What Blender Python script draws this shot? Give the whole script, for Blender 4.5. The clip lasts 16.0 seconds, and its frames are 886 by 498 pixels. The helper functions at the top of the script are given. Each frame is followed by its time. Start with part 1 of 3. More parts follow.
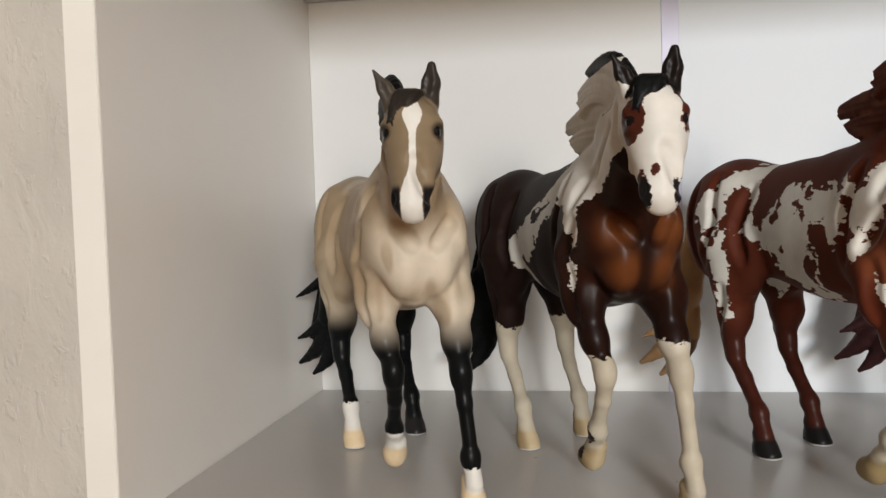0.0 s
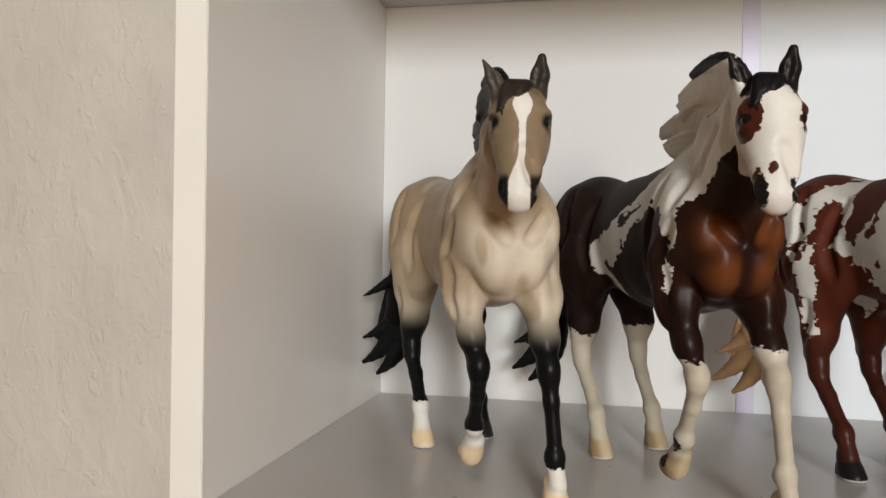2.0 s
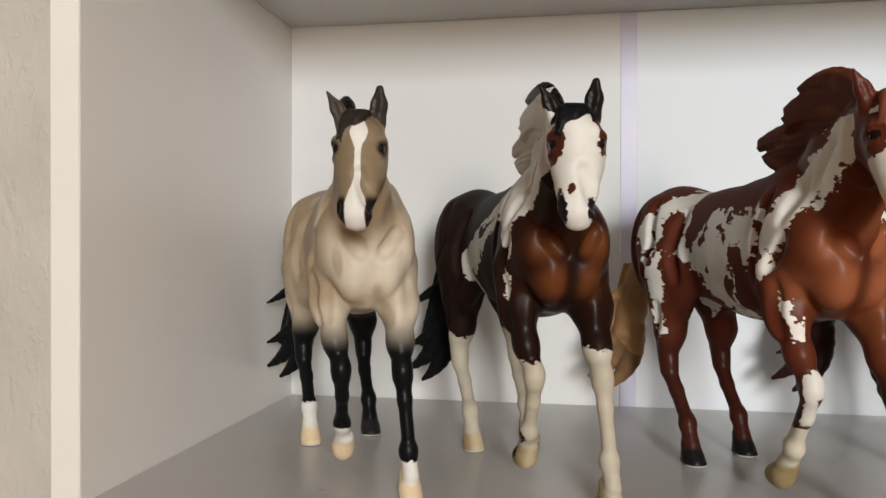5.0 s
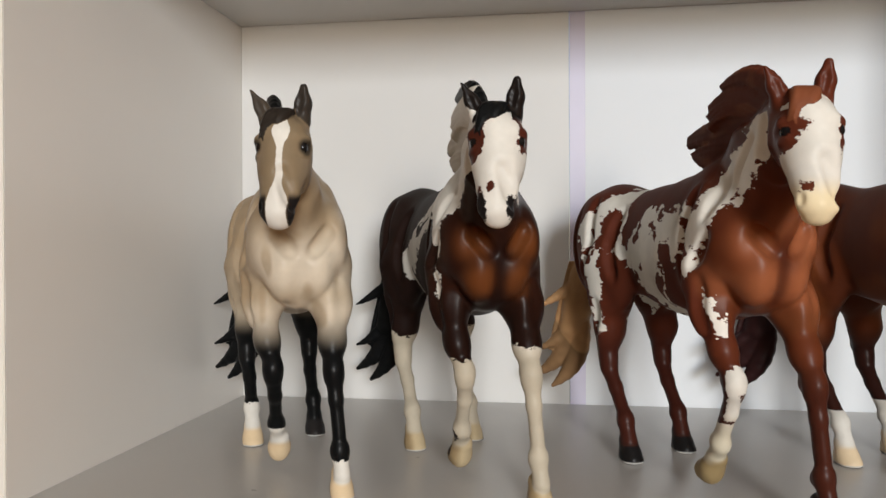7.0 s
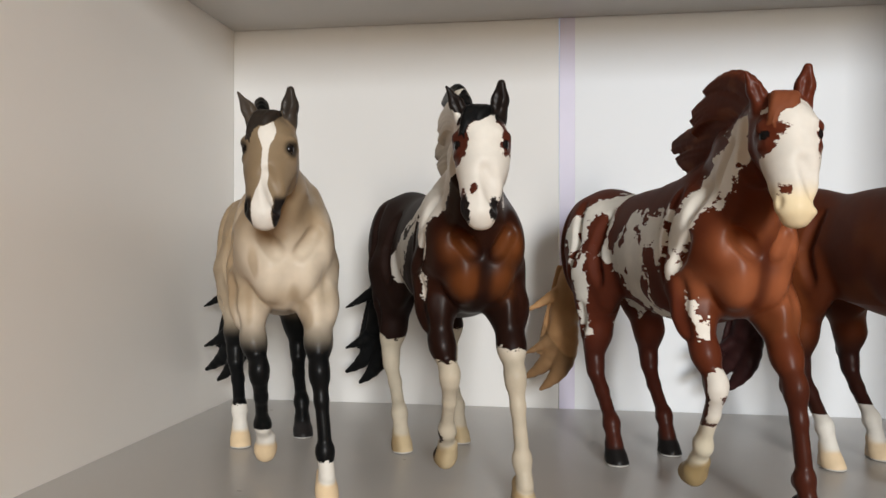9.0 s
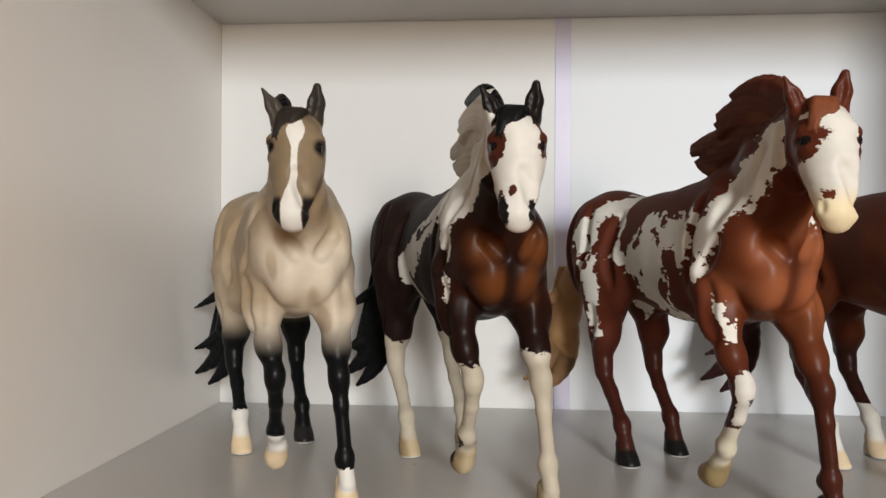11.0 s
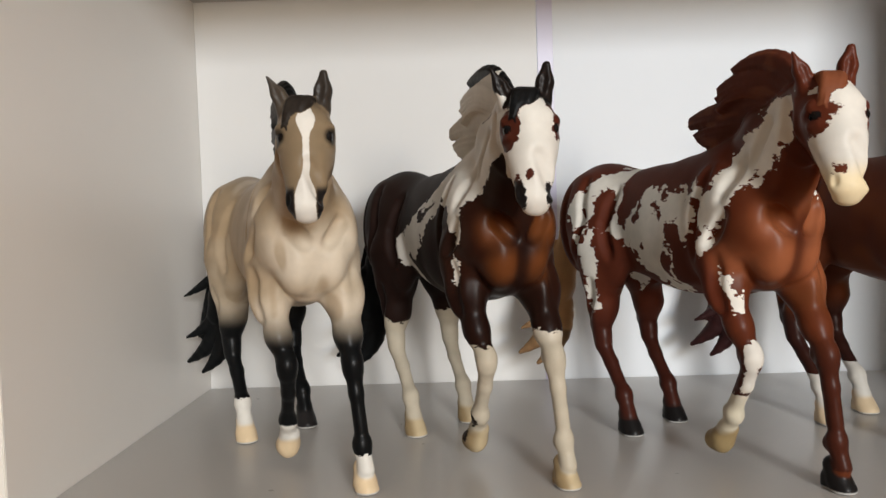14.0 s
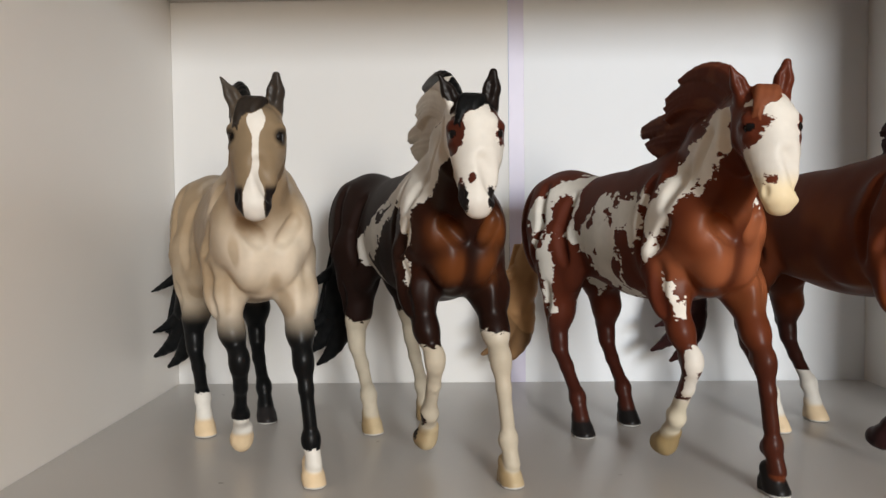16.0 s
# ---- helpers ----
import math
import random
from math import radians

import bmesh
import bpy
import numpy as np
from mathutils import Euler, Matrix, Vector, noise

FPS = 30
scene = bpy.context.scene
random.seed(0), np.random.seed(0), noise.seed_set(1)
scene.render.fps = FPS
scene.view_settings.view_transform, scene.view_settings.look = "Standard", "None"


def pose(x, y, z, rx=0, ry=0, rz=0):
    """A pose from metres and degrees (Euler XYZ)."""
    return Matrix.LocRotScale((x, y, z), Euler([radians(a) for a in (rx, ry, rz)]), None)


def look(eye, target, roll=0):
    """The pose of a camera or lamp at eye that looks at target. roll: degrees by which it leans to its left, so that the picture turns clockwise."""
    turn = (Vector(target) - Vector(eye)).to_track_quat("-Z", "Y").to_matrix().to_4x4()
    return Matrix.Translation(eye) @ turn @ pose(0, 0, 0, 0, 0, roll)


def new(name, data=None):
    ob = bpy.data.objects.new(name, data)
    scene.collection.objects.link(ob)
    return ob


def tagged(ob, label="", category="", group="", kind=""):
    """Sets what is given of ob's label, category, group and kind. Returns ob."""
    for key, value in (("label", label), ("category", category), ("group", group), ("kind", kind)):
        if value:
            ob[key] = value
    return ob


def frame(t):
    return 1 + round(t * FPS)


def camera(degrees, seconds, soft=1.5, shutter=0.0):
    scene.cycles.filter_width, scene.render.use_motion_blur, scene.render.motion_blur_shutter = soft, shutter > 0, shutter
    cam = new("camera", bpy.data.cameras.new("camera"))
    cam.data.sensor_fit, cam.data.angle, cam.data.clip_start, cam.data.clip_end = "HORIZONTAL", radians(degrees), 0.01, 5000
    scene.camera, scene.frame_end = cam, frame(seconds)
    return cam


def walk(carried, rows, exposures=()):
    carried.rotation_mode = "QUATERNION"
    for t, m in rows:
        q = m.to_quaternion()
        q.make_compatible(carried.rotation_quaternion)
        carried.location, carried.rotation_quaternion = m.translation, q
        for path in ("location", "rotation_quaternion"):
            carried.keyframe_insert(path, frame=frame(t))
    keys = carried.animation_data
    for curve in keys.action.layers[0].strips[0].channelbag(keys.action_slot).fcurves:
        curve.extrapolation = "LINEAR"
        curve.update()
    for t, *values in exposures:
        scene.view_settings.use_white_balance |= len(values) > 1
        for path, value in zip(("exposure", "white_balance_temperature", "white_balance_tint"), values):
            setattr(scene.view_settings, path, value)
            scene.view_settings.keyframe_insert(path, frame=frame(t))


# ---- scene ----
cam = camera(59.0, 16.0)
PATH = [
    (0, (0.239, 0.495, 0.155), (-0.104, 2.463, 0.078), -1.9),
    (0.5, (0.215, 0.507, 0.151), (-0.119, 2.478, 0.109), -1.9),
    (1, (0.206, 0.495, 0.147), (-0.15, 2.463, 0.109), -1.0),
    (1.5, (0.209, 0.493, 0.14), (-0.183, 2.454, 0.119), -0.2),
    (2, (0.204, 0.49, 0.139), (-0.207, 2.447, 0.124), 0.9),
    (2.5, (0.208, 0.487, 0.143), (-0.211, 2.443, 0.131), 1.3),
    (3, (0.224, 0.493, 0.139), (-0.193, 2.449, 0.116), 1.4),
    (3.5, (0.25, 0.478, 0.131), (-0.132, 2.441, 0.118), 2.2),
    (4, (0.268, 0.467, 0.14), (-0.1, 2.433, 0.127), 1.3),
    (6.5, (0.283, 0.463, 0.149), (-0.042, 2.436, 0.134), -0.5),
    (7, (0.306, 0.469, 0.146), (0.004, 2.446, 0.132), -0.2),
    (7.5, (0.326, 0.47, 0.141), (0.045, 2.45, 0.141), 0.2),
    (8, (0.33, 0.476, 0.142), (0.048, 2.456, 0.14), 0.0),
    (8.5, (0.323, 0.471, 0.143), (0.037, 2.45, 0.14), 0.1),
    (9, (0.313, 0.467, 0.143), (0.018, 2.445, 0.148), 0.1),
    (11.5, (0.263, 0.47, 0.148), (0.135, 2.466, 0.141), -0.3),
    (12, (0.258, 0.466, 0.152), (0.157, 2.463, 0.107), -1.2),
    (12.5, (0.25, 0.466, 0.151), (0.172, 2.463, 0.081), -1.8),
    (13, (0.248, 0.463, 0.154), (0.185, 2.461, 0.072), -1.8),
    (13.5, (0.243, 0.467, 0.154), (0.193, 2.465, 0.066), -1.8),
    (14, (0.239, 0.469, 0.156), (0.189, 2.467, 0.065), -1.9),
    (14.5, (0.235, 0.464, 0.155), (0.154, 2.461, 0.069), -1.4),
    (15, (0.239, 0.45, 0.157), (0.148, 2.447, 0.085), -0.5),
    (15.5, (0.259, 0.452, 0.161), (0.196, 2.449, 0.077), -0.5),
    (16, (0.265, 0.46, 0.154), (0.225, 2.458, 0.074), -0.6),
]
walk(cam, [(t, look(eye, target, roll)) for t, eye, target, roll in PATH], ((0, -0.06), (4, -0.08), (7, -0.04), (11.5, 0.0), (16, 0.0)))

# ---- light ----
LEFT, RIGHT, BACK, FRONT, TOP = 0.0, 0.640, 1.188, 0.861, 0.355
WIN = (0.76, 1.36, 0.18, 0.88)      # window opening: x from, x to, z from, z to
WIN_Y = -1.7
FLOOR_Z, CEIL_Z = -1.2, 1.3

world = bpy.data.worlds.new("sky")
scene.world = world
world.use_nodes = True
sky = world.node_tree.nodes.new("ShaderNodeTexSky")
sky.sky_type, sky.sun_disc = "NISHITA", False
sky.sun_elevation, sky.sun_rotation = radians(40), radians(90)
background = world.node_tree.nodes["Background"]
background.inputs["Strength"].default_value = 0.1
world.node_tree.links.new(sky.outputs[0], background.inputs[0])

def window_light(z0, z1, energy, colour):
    """Daylight through a height of the window: the sky above, the sunlit ground below."""
    lamp = bpy.data.lights.new("window_daylight", "AREA")
    lamp.shape, lamp.size, lamp.size_y = "RECTANGLE", WIN[1] - WIN[0] - 0.1, z1 - z0
    lamp.energy, lamp.color = energy, colour
    x, z = (WIN[0] + WIN[1]) / 2, (z0 + z1) / 2
    new("window_daylight", lamp).matrix_world = look((x, WIN_Y - 0.03, z), (x, 1, z))


window_light(0.44, 0.83, 54, (0.915, 0.96, 1.0))
window_light(0.23, 0.435, 19.5, (1.0, 0.86, 0.68))
scene.view_settings.exposure = 0.0


# ---- materials ----
def link(mat, a, b):
    mat.node_tree.links.new(a, b)


def material(name, colour, rough, vary=0.08, scale=8.0, fine=300.0, bump=0.1, depth=0.0005, second=None, spec=0.5, sheen=0.06):
    """A surface whose colour wanders at two scales, with a fine relief."""
    mat = bpy.data.materials.new(name)
    mat.use_nodes = True
    n = mat.node_tree.nodes
    bsdf = n["Principled BSDF"]
    co = n.new("ShaderNodeTexCoord")
    big, small = n.new("ShaderNodeTexNoise"), n.new("ShaderNodeTexNoise")
    big.inputs["Scale"].default_value, small.inputs["Scale"].default_value = scale, fine
    big.inputs["Detail"].default_value, small.inputs["Detail"].default_value = 5, 3
    link(mat, co.outputs["Object"], big.inputs["Vector"])
    link(mat, co.outputs["Object"], small.inputs["Vector"])
    mix = n.new("ShaderNodeMix")
    mix.data_type = "RGBA"
    ramp = n.new("ShaderNodeMapRange")
    ramp.inputs["From Min"].default_value, ramp.inputs["From Max"].default_value = 0.3, 0.7
    link(mat, big.outputs["Fac"], ramp.inputs["Value"])
    link(mat, ramp.outputs["Result"], mix.inputs["Factor"])
    other = second or tuple(c * (1 - vary) for c in colour)
    mix.inputs["A"].default_value, mix.inputs["B"].default_value = (*colour, 1), (*other, 1)
    link(mat, mix.outputs["Result"], bsdf.inputs["Base Color"])
    gloss = n.new("ShaderNodeMapRange")
    gloss.inputs["To Min"].default_value, gloss.inputs["To Max"].default_value = rough - sheen, rough + sheen
    link(mat, small.outputs["Fac"], gloss.inputs["Value"])
    link(mat, gloss.outputs["Result"], bsdf.inputs["Roughness"])
    bsdf.inputs["Specular IOR Level"].default_value = spec
    relief = n.new("ShaderNodeBump")
    relief.inputs["Strength"].default_value, relief.inputs["Distance"].default_value = bump, depth
    link(mat, small.outputs["Fac"], relief.inputs["Height"])
    link(mat, relief.outputs["Normal"], bsdf.inputs["Normal"])
    return mat


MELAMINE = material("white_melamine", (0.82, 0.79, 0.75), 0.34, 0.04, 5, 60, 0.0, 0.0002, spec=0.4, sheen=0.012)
# same melamine as the sides, with the boards' dimmer light in its colour
BOARD = material("shaded_white_melamine", (0.53, 0.51, 0.485), 0.28, 0.05, 6, 60, 0.0, 0.0002, spec=0.45, sheen=0.012)
EDGE = material("edge_band", (0.87, 0.845, 0.78), 0.4, 0.04, 20, 700, 0.1, 0.0002)
BACKING = material("white_hardboard", (0.785, 0.78, 0.765), 0.5, 0.03, 4, 600, 0.1, 0.0002)
COOL_BACKING = material("cool_white_hardboard", (0.805, 0.835, 0.87), 0.5, 0.03, 4, 600, 0.1, 0.0002)
STRIP = material("pale_lilac_strip", (0.71, 0.68, 0.83), 0.35, 0.05, 30, 600, 0.1, 0.0002)
PAINT = material("room_paint", (0.37, 0.255, 0.16), 0.8, 0.05, 3, 200, 0.2, 0.001)
CEILING = material("ceiling_paint", (0.62, 0.60, 0.56), 0.85, 0.04, 3, 200, 0.2, 0.001)
WOOD = material("floor_wood", (0.36, 0.19, 0.085), 0.45, 0.3, 6, 120, 0.2, 0.001)
GROUND = material("grass_ground", (0.08, 0.11, 0.04), 0.9, 0.3, 2, 60, 0.3, 0.01)


def plaster():
    """Hand-trowelled plaster: broad swells, upright trowel marks and a few small pits and ridges."""
    mat = material("trowelled_plaster", (0.60, 0.56, 0.50), 0.72, 0.10, 18, 420, 0.25, 0.0006)
    n = mat.node_tree.nodes
    co = n.new("ShaderNodeTexCoord")
    squash = n.new("ShaderNodeMapping")
    squash.inputs["Rotation"].default_value = (0, radians(8), 0)
    squash.inputs["Scale"].default_value = (1.0, 1.0, 0.55)
    link(mat, co.outputs["Object"], squash.inputs["Vector"])
    heights = []
    for scale, detail, low, high in ((55, 3, 0.30, 0.80), (150, 4, 0.58, 0.70)):
        wave = n.new("ShaderNodeTexNoise")
        wave.inputs["Scale"].default_value, wave.inputs["Detail"].default_value, wave.inputs["Distortion"].default_value = scale, detail, 0.6
        link(mat, squash.outputs["Vector"], wave.inputs["Vector"])
        cut = n.new("ShaderNodeMapRange")
        cut.interpolation_type = "SMOOTHSTEP"
        cut.inputs["From Min"].default_value, cut.inputs["From Max"].default_value = low, high
        link(mat, wave.outputs["Fac"], cut.inputs["Value"])
        heights.append(cut.outputs["Result"])
    both = n.new("ShaderNodeMath")
    both.operation = "MULTIPLY_ADD"
    both.inputs[1].default_value = 0.7
    link(mat, heights[1], both.inputs[0])
    link(mat, heights[0], both.inputs[2])
    relief = n.new("ShaderNodeBump")
    relief.inputs["Strength"].default_value, relief.inputs["Distance"].default_value = 0.32, 0.0022
    link(mat, both.outputs[0], relief.inputs["Height"])
    old = next(x for x in n if x.bl_idname == "ShaderNodeBump" and x != relief)
    link(mat, relief.outputs["Normal"], old.inputs["Normal"])
    return mat


PLASTER = plaster()


# ---- building helpers ----
def part(name, bm, mat, parent=None, label=""):
    me = bpy.data.meshes.new(name)
    bm.to_mesh(me)
    bm.free()
    me.materials.append(mat)
    ob = new(name, me)
    if parent:
        ob.parent = parent
    if label:
        ob["label"] = label
    return ob


def box(x0, x1, y0, y1, z0, z1, bevel=0.0):
    bm = bmesh.new()
    bmesh.ops.create_cube(bm, size=1)
    for v in bm.verts:
        v.co = ((x0 + x1) / 2 + v.co.x * (x1 - x0), (y0 + y1) / 2 + v.co.y * (y1 - y0), (z0 + z1) / 2 + v.co.z * (z1 - z0))
    if bevel:
        bmesh.ops.bevel(bm, geom=bm.edges[:], offset=bevel, segments=2, affect="EDGES")
    return bm


def add_box(bm, *size, bevel=0.0):
    other = box(*size, bevel=bevel)
    me = bpy.data.meshes.new("piece")
    other.to_mesh(me)
    other.free()
    bm.from_mesh(me)
    bpy.data.meshes.remove(me)


def empty(name, **tags):
    return tagged(new(name), **tags)


# ---- the room ----
X0, X1 = -1.6, 2.4
tagged(part("floor", box(X0, X1, WIN_Y, 1.4, FLOOR_Z - 0.1, FLOOR_Z), WOOD), "brown wooden floor of the room", "floor", kind="structure")
tagged(part("ceiling", box(X0, X1, WIN_Y, 1.4, CEIL_Z, CEIL_Z + 0.1), CEILING), "white painted ceiling of the room", "ceiling", kind="structure")
tagged(part("wall_west", box(X0 - 0.1, X0, WIN_Y, 1.4, FLOOR_Z, CEIL_Z), PAINT), "beige painted side wall", "wall", kind="structure")
tagged(part("wall_east", box(X1, X1 + 0.1, WIN_Y, 1.4, FLOOR_Z, CEIL_Z), PAINT), "beige painted side wall", "wall", kind="structure")
bm = bmesh.new()
add_box(bm, X0, WIN[0], WIN_Y - 0.15, WIN_Y, FLOOR_Z, CEIL_Z)
add_box(bm, WIN[1], X1, WIN_Y - 0.15, WIN_Y, FLOOR_Z, CEIL_Z)
add_box(bm, WIN[0], WIN[1], WIN_Y - 0.15, WIN_Y, FLOOR_Z, WIN[2])
add_box(bm, WIN[0], WIN[1], WIN_Y - 0.15, WIN_Y, WIN[3], CEIL_Z)
tagged(part("wall_south", bm, PAINT), "beige painted wall with a window opening", "wall", kind="structure")
window = tagged(new("window_1"), "white framed window that lets daylight in", "window", kind="structure")
bm = bmesh.new()
for a in ((WIN[0], WIN[0] + 0.05, WIN[2], WIN[3]), (WIN[1] - 0.05, WIN[1], WIN[2], WIN[3]),
          (WIN[0] + 0.05, WIN[1] - 0.05, WIN[2], WIN[2] + 0.05), (WIN[0] + 0.05, WIN[1] - 0.05, WIN[3] - 0.05, WIN[3])):
    add_box(bm, a[0], a[1], WIN_Y - 0.1, WIN_Y - 0.05, a[2], a[3], bevel=0.004)
part("window_frame", bm, CEILING, window)
bm = bmesh.new()
add_box(bm, X0, LEFT - 0.0185, 0.896, 1.0, FLOOR_Z, CEIL_Z)
tagged(part("wall_north", bm, PLASTER), "uneven trowelled grey-beige plaster wall beside the shelf", "wall", kind="structure")
bm = bmesh.new()
add_box(bm, RIGHT + 0.0185, X1, 0.896, 1.0, FLOOR_Z, CEIL_Z)
add_box(bm, LEFT - 0.0185, RIGHT + 0.0185, 0.896, 1.0, 0.83, CEIL_Z)
tagged(part("wall_north_side", bm, PLASTER), "trowelled plaster wall round the shelf niche", "wall", kind="structure")
tagged(part("ground", box(-60, 60, -60, 60, FLOOR_Z - 0.6, FLOOR_Z - 0.3), GROUND), "grassy ground outside the window", "ground", kind="structure")

# ---- the shelf unit ----
unit = empty("shelf_unit", label="white melamine shelf unit set into the wall, holding model horses", category="shelf unit")
T = 0.018
for x in (LEFT - T, RIGHT):
    part("side_panel", box(x, x + T, FRONT + 0.0012, BACK + 0.003, FLOOR_Z, 0.82), MELAMINE, unit)
    part("edge_band", box(x, x + T, FRONT - 0.0005, FRONT + 0.0010, FLOOR_Z, 0.82, bevel=0.0005), EDGE, unit, "cream edge band")
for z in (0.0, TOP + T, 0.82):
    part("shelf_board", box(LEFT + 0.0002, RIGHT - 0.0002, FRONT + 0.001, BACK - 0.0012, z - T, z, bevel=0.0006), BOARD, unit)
    part("edge_band", box(LEFT + 0.0004, RIGHT - 0.0004, FRONT - 0.0012, FRONT + 0.0008, z - T + 0.0002, z - 0.0002, bevel=0.0003), EDGE, unit, "cream edge band")
SPLIT = 0.312
part("back_panel", box(LEFT + 0.0003, SPLIT, BACK, BACK + 0.003, FLOOR_Z, 0.82), BACKING, unit)
part("back_panel", box(SPLIT + 0.0145, RIGHT - 0.0003, BACK, BACK + 0.003, FLOOR_Z, 0.82), COOL_BACKING, unit)
part("joint_strip", box(SPLIT + 0.0005, SPLIT + 0.0150, BACK + 0.0004, BACK + 0.004, FLOOR_Z, 0.82), STRIP, unit, "pale lilac plastic joint strip")

# ---- the model horses ----
STEP = 0.0008
LOW, HIGH = np.array((-0.165, -0.085, -0.004)), np.array((0.215, 0.055, 0.250))
SIZE = np.ceil((HIGH - LOW) / STEP).astype(int)


class Sculpt:
    """A smooth union of tapered limbs and ellipsoids, u ahead, v to the left, w up."""

    def __init__(self):
        self.field = np.full(SIZE, 0.03, np.float32)
        self.pieces = []

    def region(self, low, high, pad):
        a = np.clip(((np.minimum(low, high) - pad - LOW) / STEP).astype(int), 0, SIZE - 1)
        b = np.clip(((np.maximum(low, high) + pad - LOW) / STEP).astype(int) + 2, 1, SIZE)
        cut = tuple(slice(i, j) for i, j in zip(a, b))
        axes = [(LOW[i] + STEP * np.arange(a[i], b[i])).astype(np.float32) for i in range(3)]
        return cut, np.meshgrid(*axes, indexing="ij")

    @staticmethod
    def cone(p, a, b, ra, rb):
        d = [b[i] - a[i] for i in range(3)]
        t = np.clip(sum((p[i] - a[i]) * d[i] for i in range(3)) / max(sum(c * c for c in d), 1e-9), 0, 1)
        return np.sqrt(sum((p[i] - a[i] - t * d[i]) ** 2 for i in range(3))) - (ra + t * (rb - ra))

    @staticmethod
    def egg(p, c, r, turn=None):
        q = [p[i] - c[i] for i in range(3)]
        if turn is not None:
            q = [sum(turn[j][i] * q[j] for j in range(3)) for i in range(3)]
        k = np.sqrt(sum((q[i] / r[i]) ** 2 for i in range(3)) + 1e-9)
        g = np.sqrt(sum((q[i] / r[i] ** 2) ** 2 for i in range(3)) + 1e-9)
        return k * (k - 1) / g

    def blend(self, cut, d, k, dig):
        f = self.field[cut]
        if dig:
            d = -d
            h = np.maximum(k - np.abs(f - d), 0) / k
            self.field[cut] = np.maximum(f, d) + h * h * k / 4
        else:
            h = np.maximum(k - np.abs(f - d), 0) / k
            self.field[cut] = np.minimum(f, d) - h * h * k / 4

    def limb(self, kind, points, k=0.008, dig=False):
        """points: rows of u, v, w, radius."""
        for a, b in zip(points, points[1:]):
            low, high = np.array(a[:3]), np.array(b[:3])
            cut, p = self.region(low, high, max(a[3], b[3]) + k + 0.006)
            self.blend(cut, self.cone(p, a, b, a[3], b[3]), k, dig)
            if not dig:
                self.pieces.append((kind, "cone", a, b))

    def lump(self, kind, centre, radii, k=0.010, turn=None, dig=False):
        c = np.array(centre)
        cut, p = self.region(c, c, max(radii) + k + 0.006)
        self.blend(cut, self.egg(p, centre, radii, turn), k, dig)
        if not dig:
            self.pieces.append((kind, "egg", centre, (radii, turn)))

    def pit(self, kind, centre, radii, k):
        """A hollow that keeps its own name for the paint."""
        self.lump(kind, centre, radii, k, dig=True)
        self.pieces.append((kind, "egg", centre, (radii, None)))

    def skin(self, a, b, axis):
        """The outermost place ahead (axis 0) at v, w, or on the right side (axis 1) at u, w."""
        other = 1 if axis == 0 else 0
        i, k = int((a - LOW[other]) / STEP), int((b - LOW[2]) / STEP)
        line = self.field[:, i, k] if axis == 0 else self.field[i, :, k]
        inside = np.nonzero(line < 0)[0]
        if not len(inside):
            return None
        at = LOW[axis] + STEP * (inside[-1] if axis == 0 else inside[0])
        return (at, a, b) if axis == 0 else (a, at, b)

    def groove(self, path, axis, r):
        """A shallow hollow along the skin, seen from ahead or from the right."""
        rows = []
        for p, q in zip(path, path[1:]):
            for i in range(6):
                t = i / 5
                spot = self.skin(p[0] + (q[0] - p[0]) * t, p[1] + (q[1] - p[1]) * t, axis)
                if spot and (not rows or abs(spot[axis] - rows[-1][axis]) < 0.008):
                    rows.append((*spot, r * (0.4 + 0.6 * math.sin(math.pi * (0.15 + 0.7 * t)))))
        if len(rows) > 1:
            self.limb("body", rows, 0.0070, dig=True)

    def near(self, kind, p):
        best = np.full(len(p[0]), 0.05)
        for name, form, a, b in self.pieces:
            if name == kind:
                d = self.cone(p, a, b, a[3], b[3]) if form == "cone" else self.egg(p, a, *b)
                best = np.minimum(best, d)
        return best

    def surface(self):
        """Vertices and quads of the zero level (naive surface nets), a little smoothed."""
        f = self.field
        w = LOW[2] + STEP * np.arange(SIZE[2])
        f = np.maximum(f, (0.0003 - w)[None, None, :].astype(np.float32))
        inside = f < 0
        count = np.zeros(tuple(s - 1 for s in SIZE), np.int8)
        corners = [(i, j, k) for i in (0, 1) for j in (0, 1) for k in (0, 1)]
        cells = lambda a, o: a[o[0]:o[0] + SIZE[0] - 1, o[1]:o[1] + SIZE[1] - 1, o[2]:o[2] + SIZE[2] - 1]
        for o in corners:
            count += cells(inside, o)
        active = (count > 0) & (count < 8)
        idx = np.argwhere(active)
        number = np.full(active.shape, -1, np.int32)
        number[active] = np.arange(len(idx))
        total, hits = np.zeros((len(idx), 3)), np.zeros(len(idx))
        for o in corners:
            for axis in range(3):
                if o[axis]:
                    continue
                e = list(o)
                e[axis] = 1
                fa = f[idx[:, 0] + o[0], idx[:, 1] + o[1], idx[:, 2] + o[2]]
                fb = f[idx[:, 0] + e[0], idx[:, 1] + e[1], idx[:, 2] + e[2]]
                cross = (fa < 0) != (fb < 0)
                t = np.where(cross, fa / np.where(cross, fa - fb, 1), 0)
                place = np.tile(np.array(o, float), (len(idx), 1))
                place[:, axis] = t
                total += place * cross[:, None]
                hits += cross
        verts = LOW + STEP * (idx + total / hits[:, None])
        quads = []
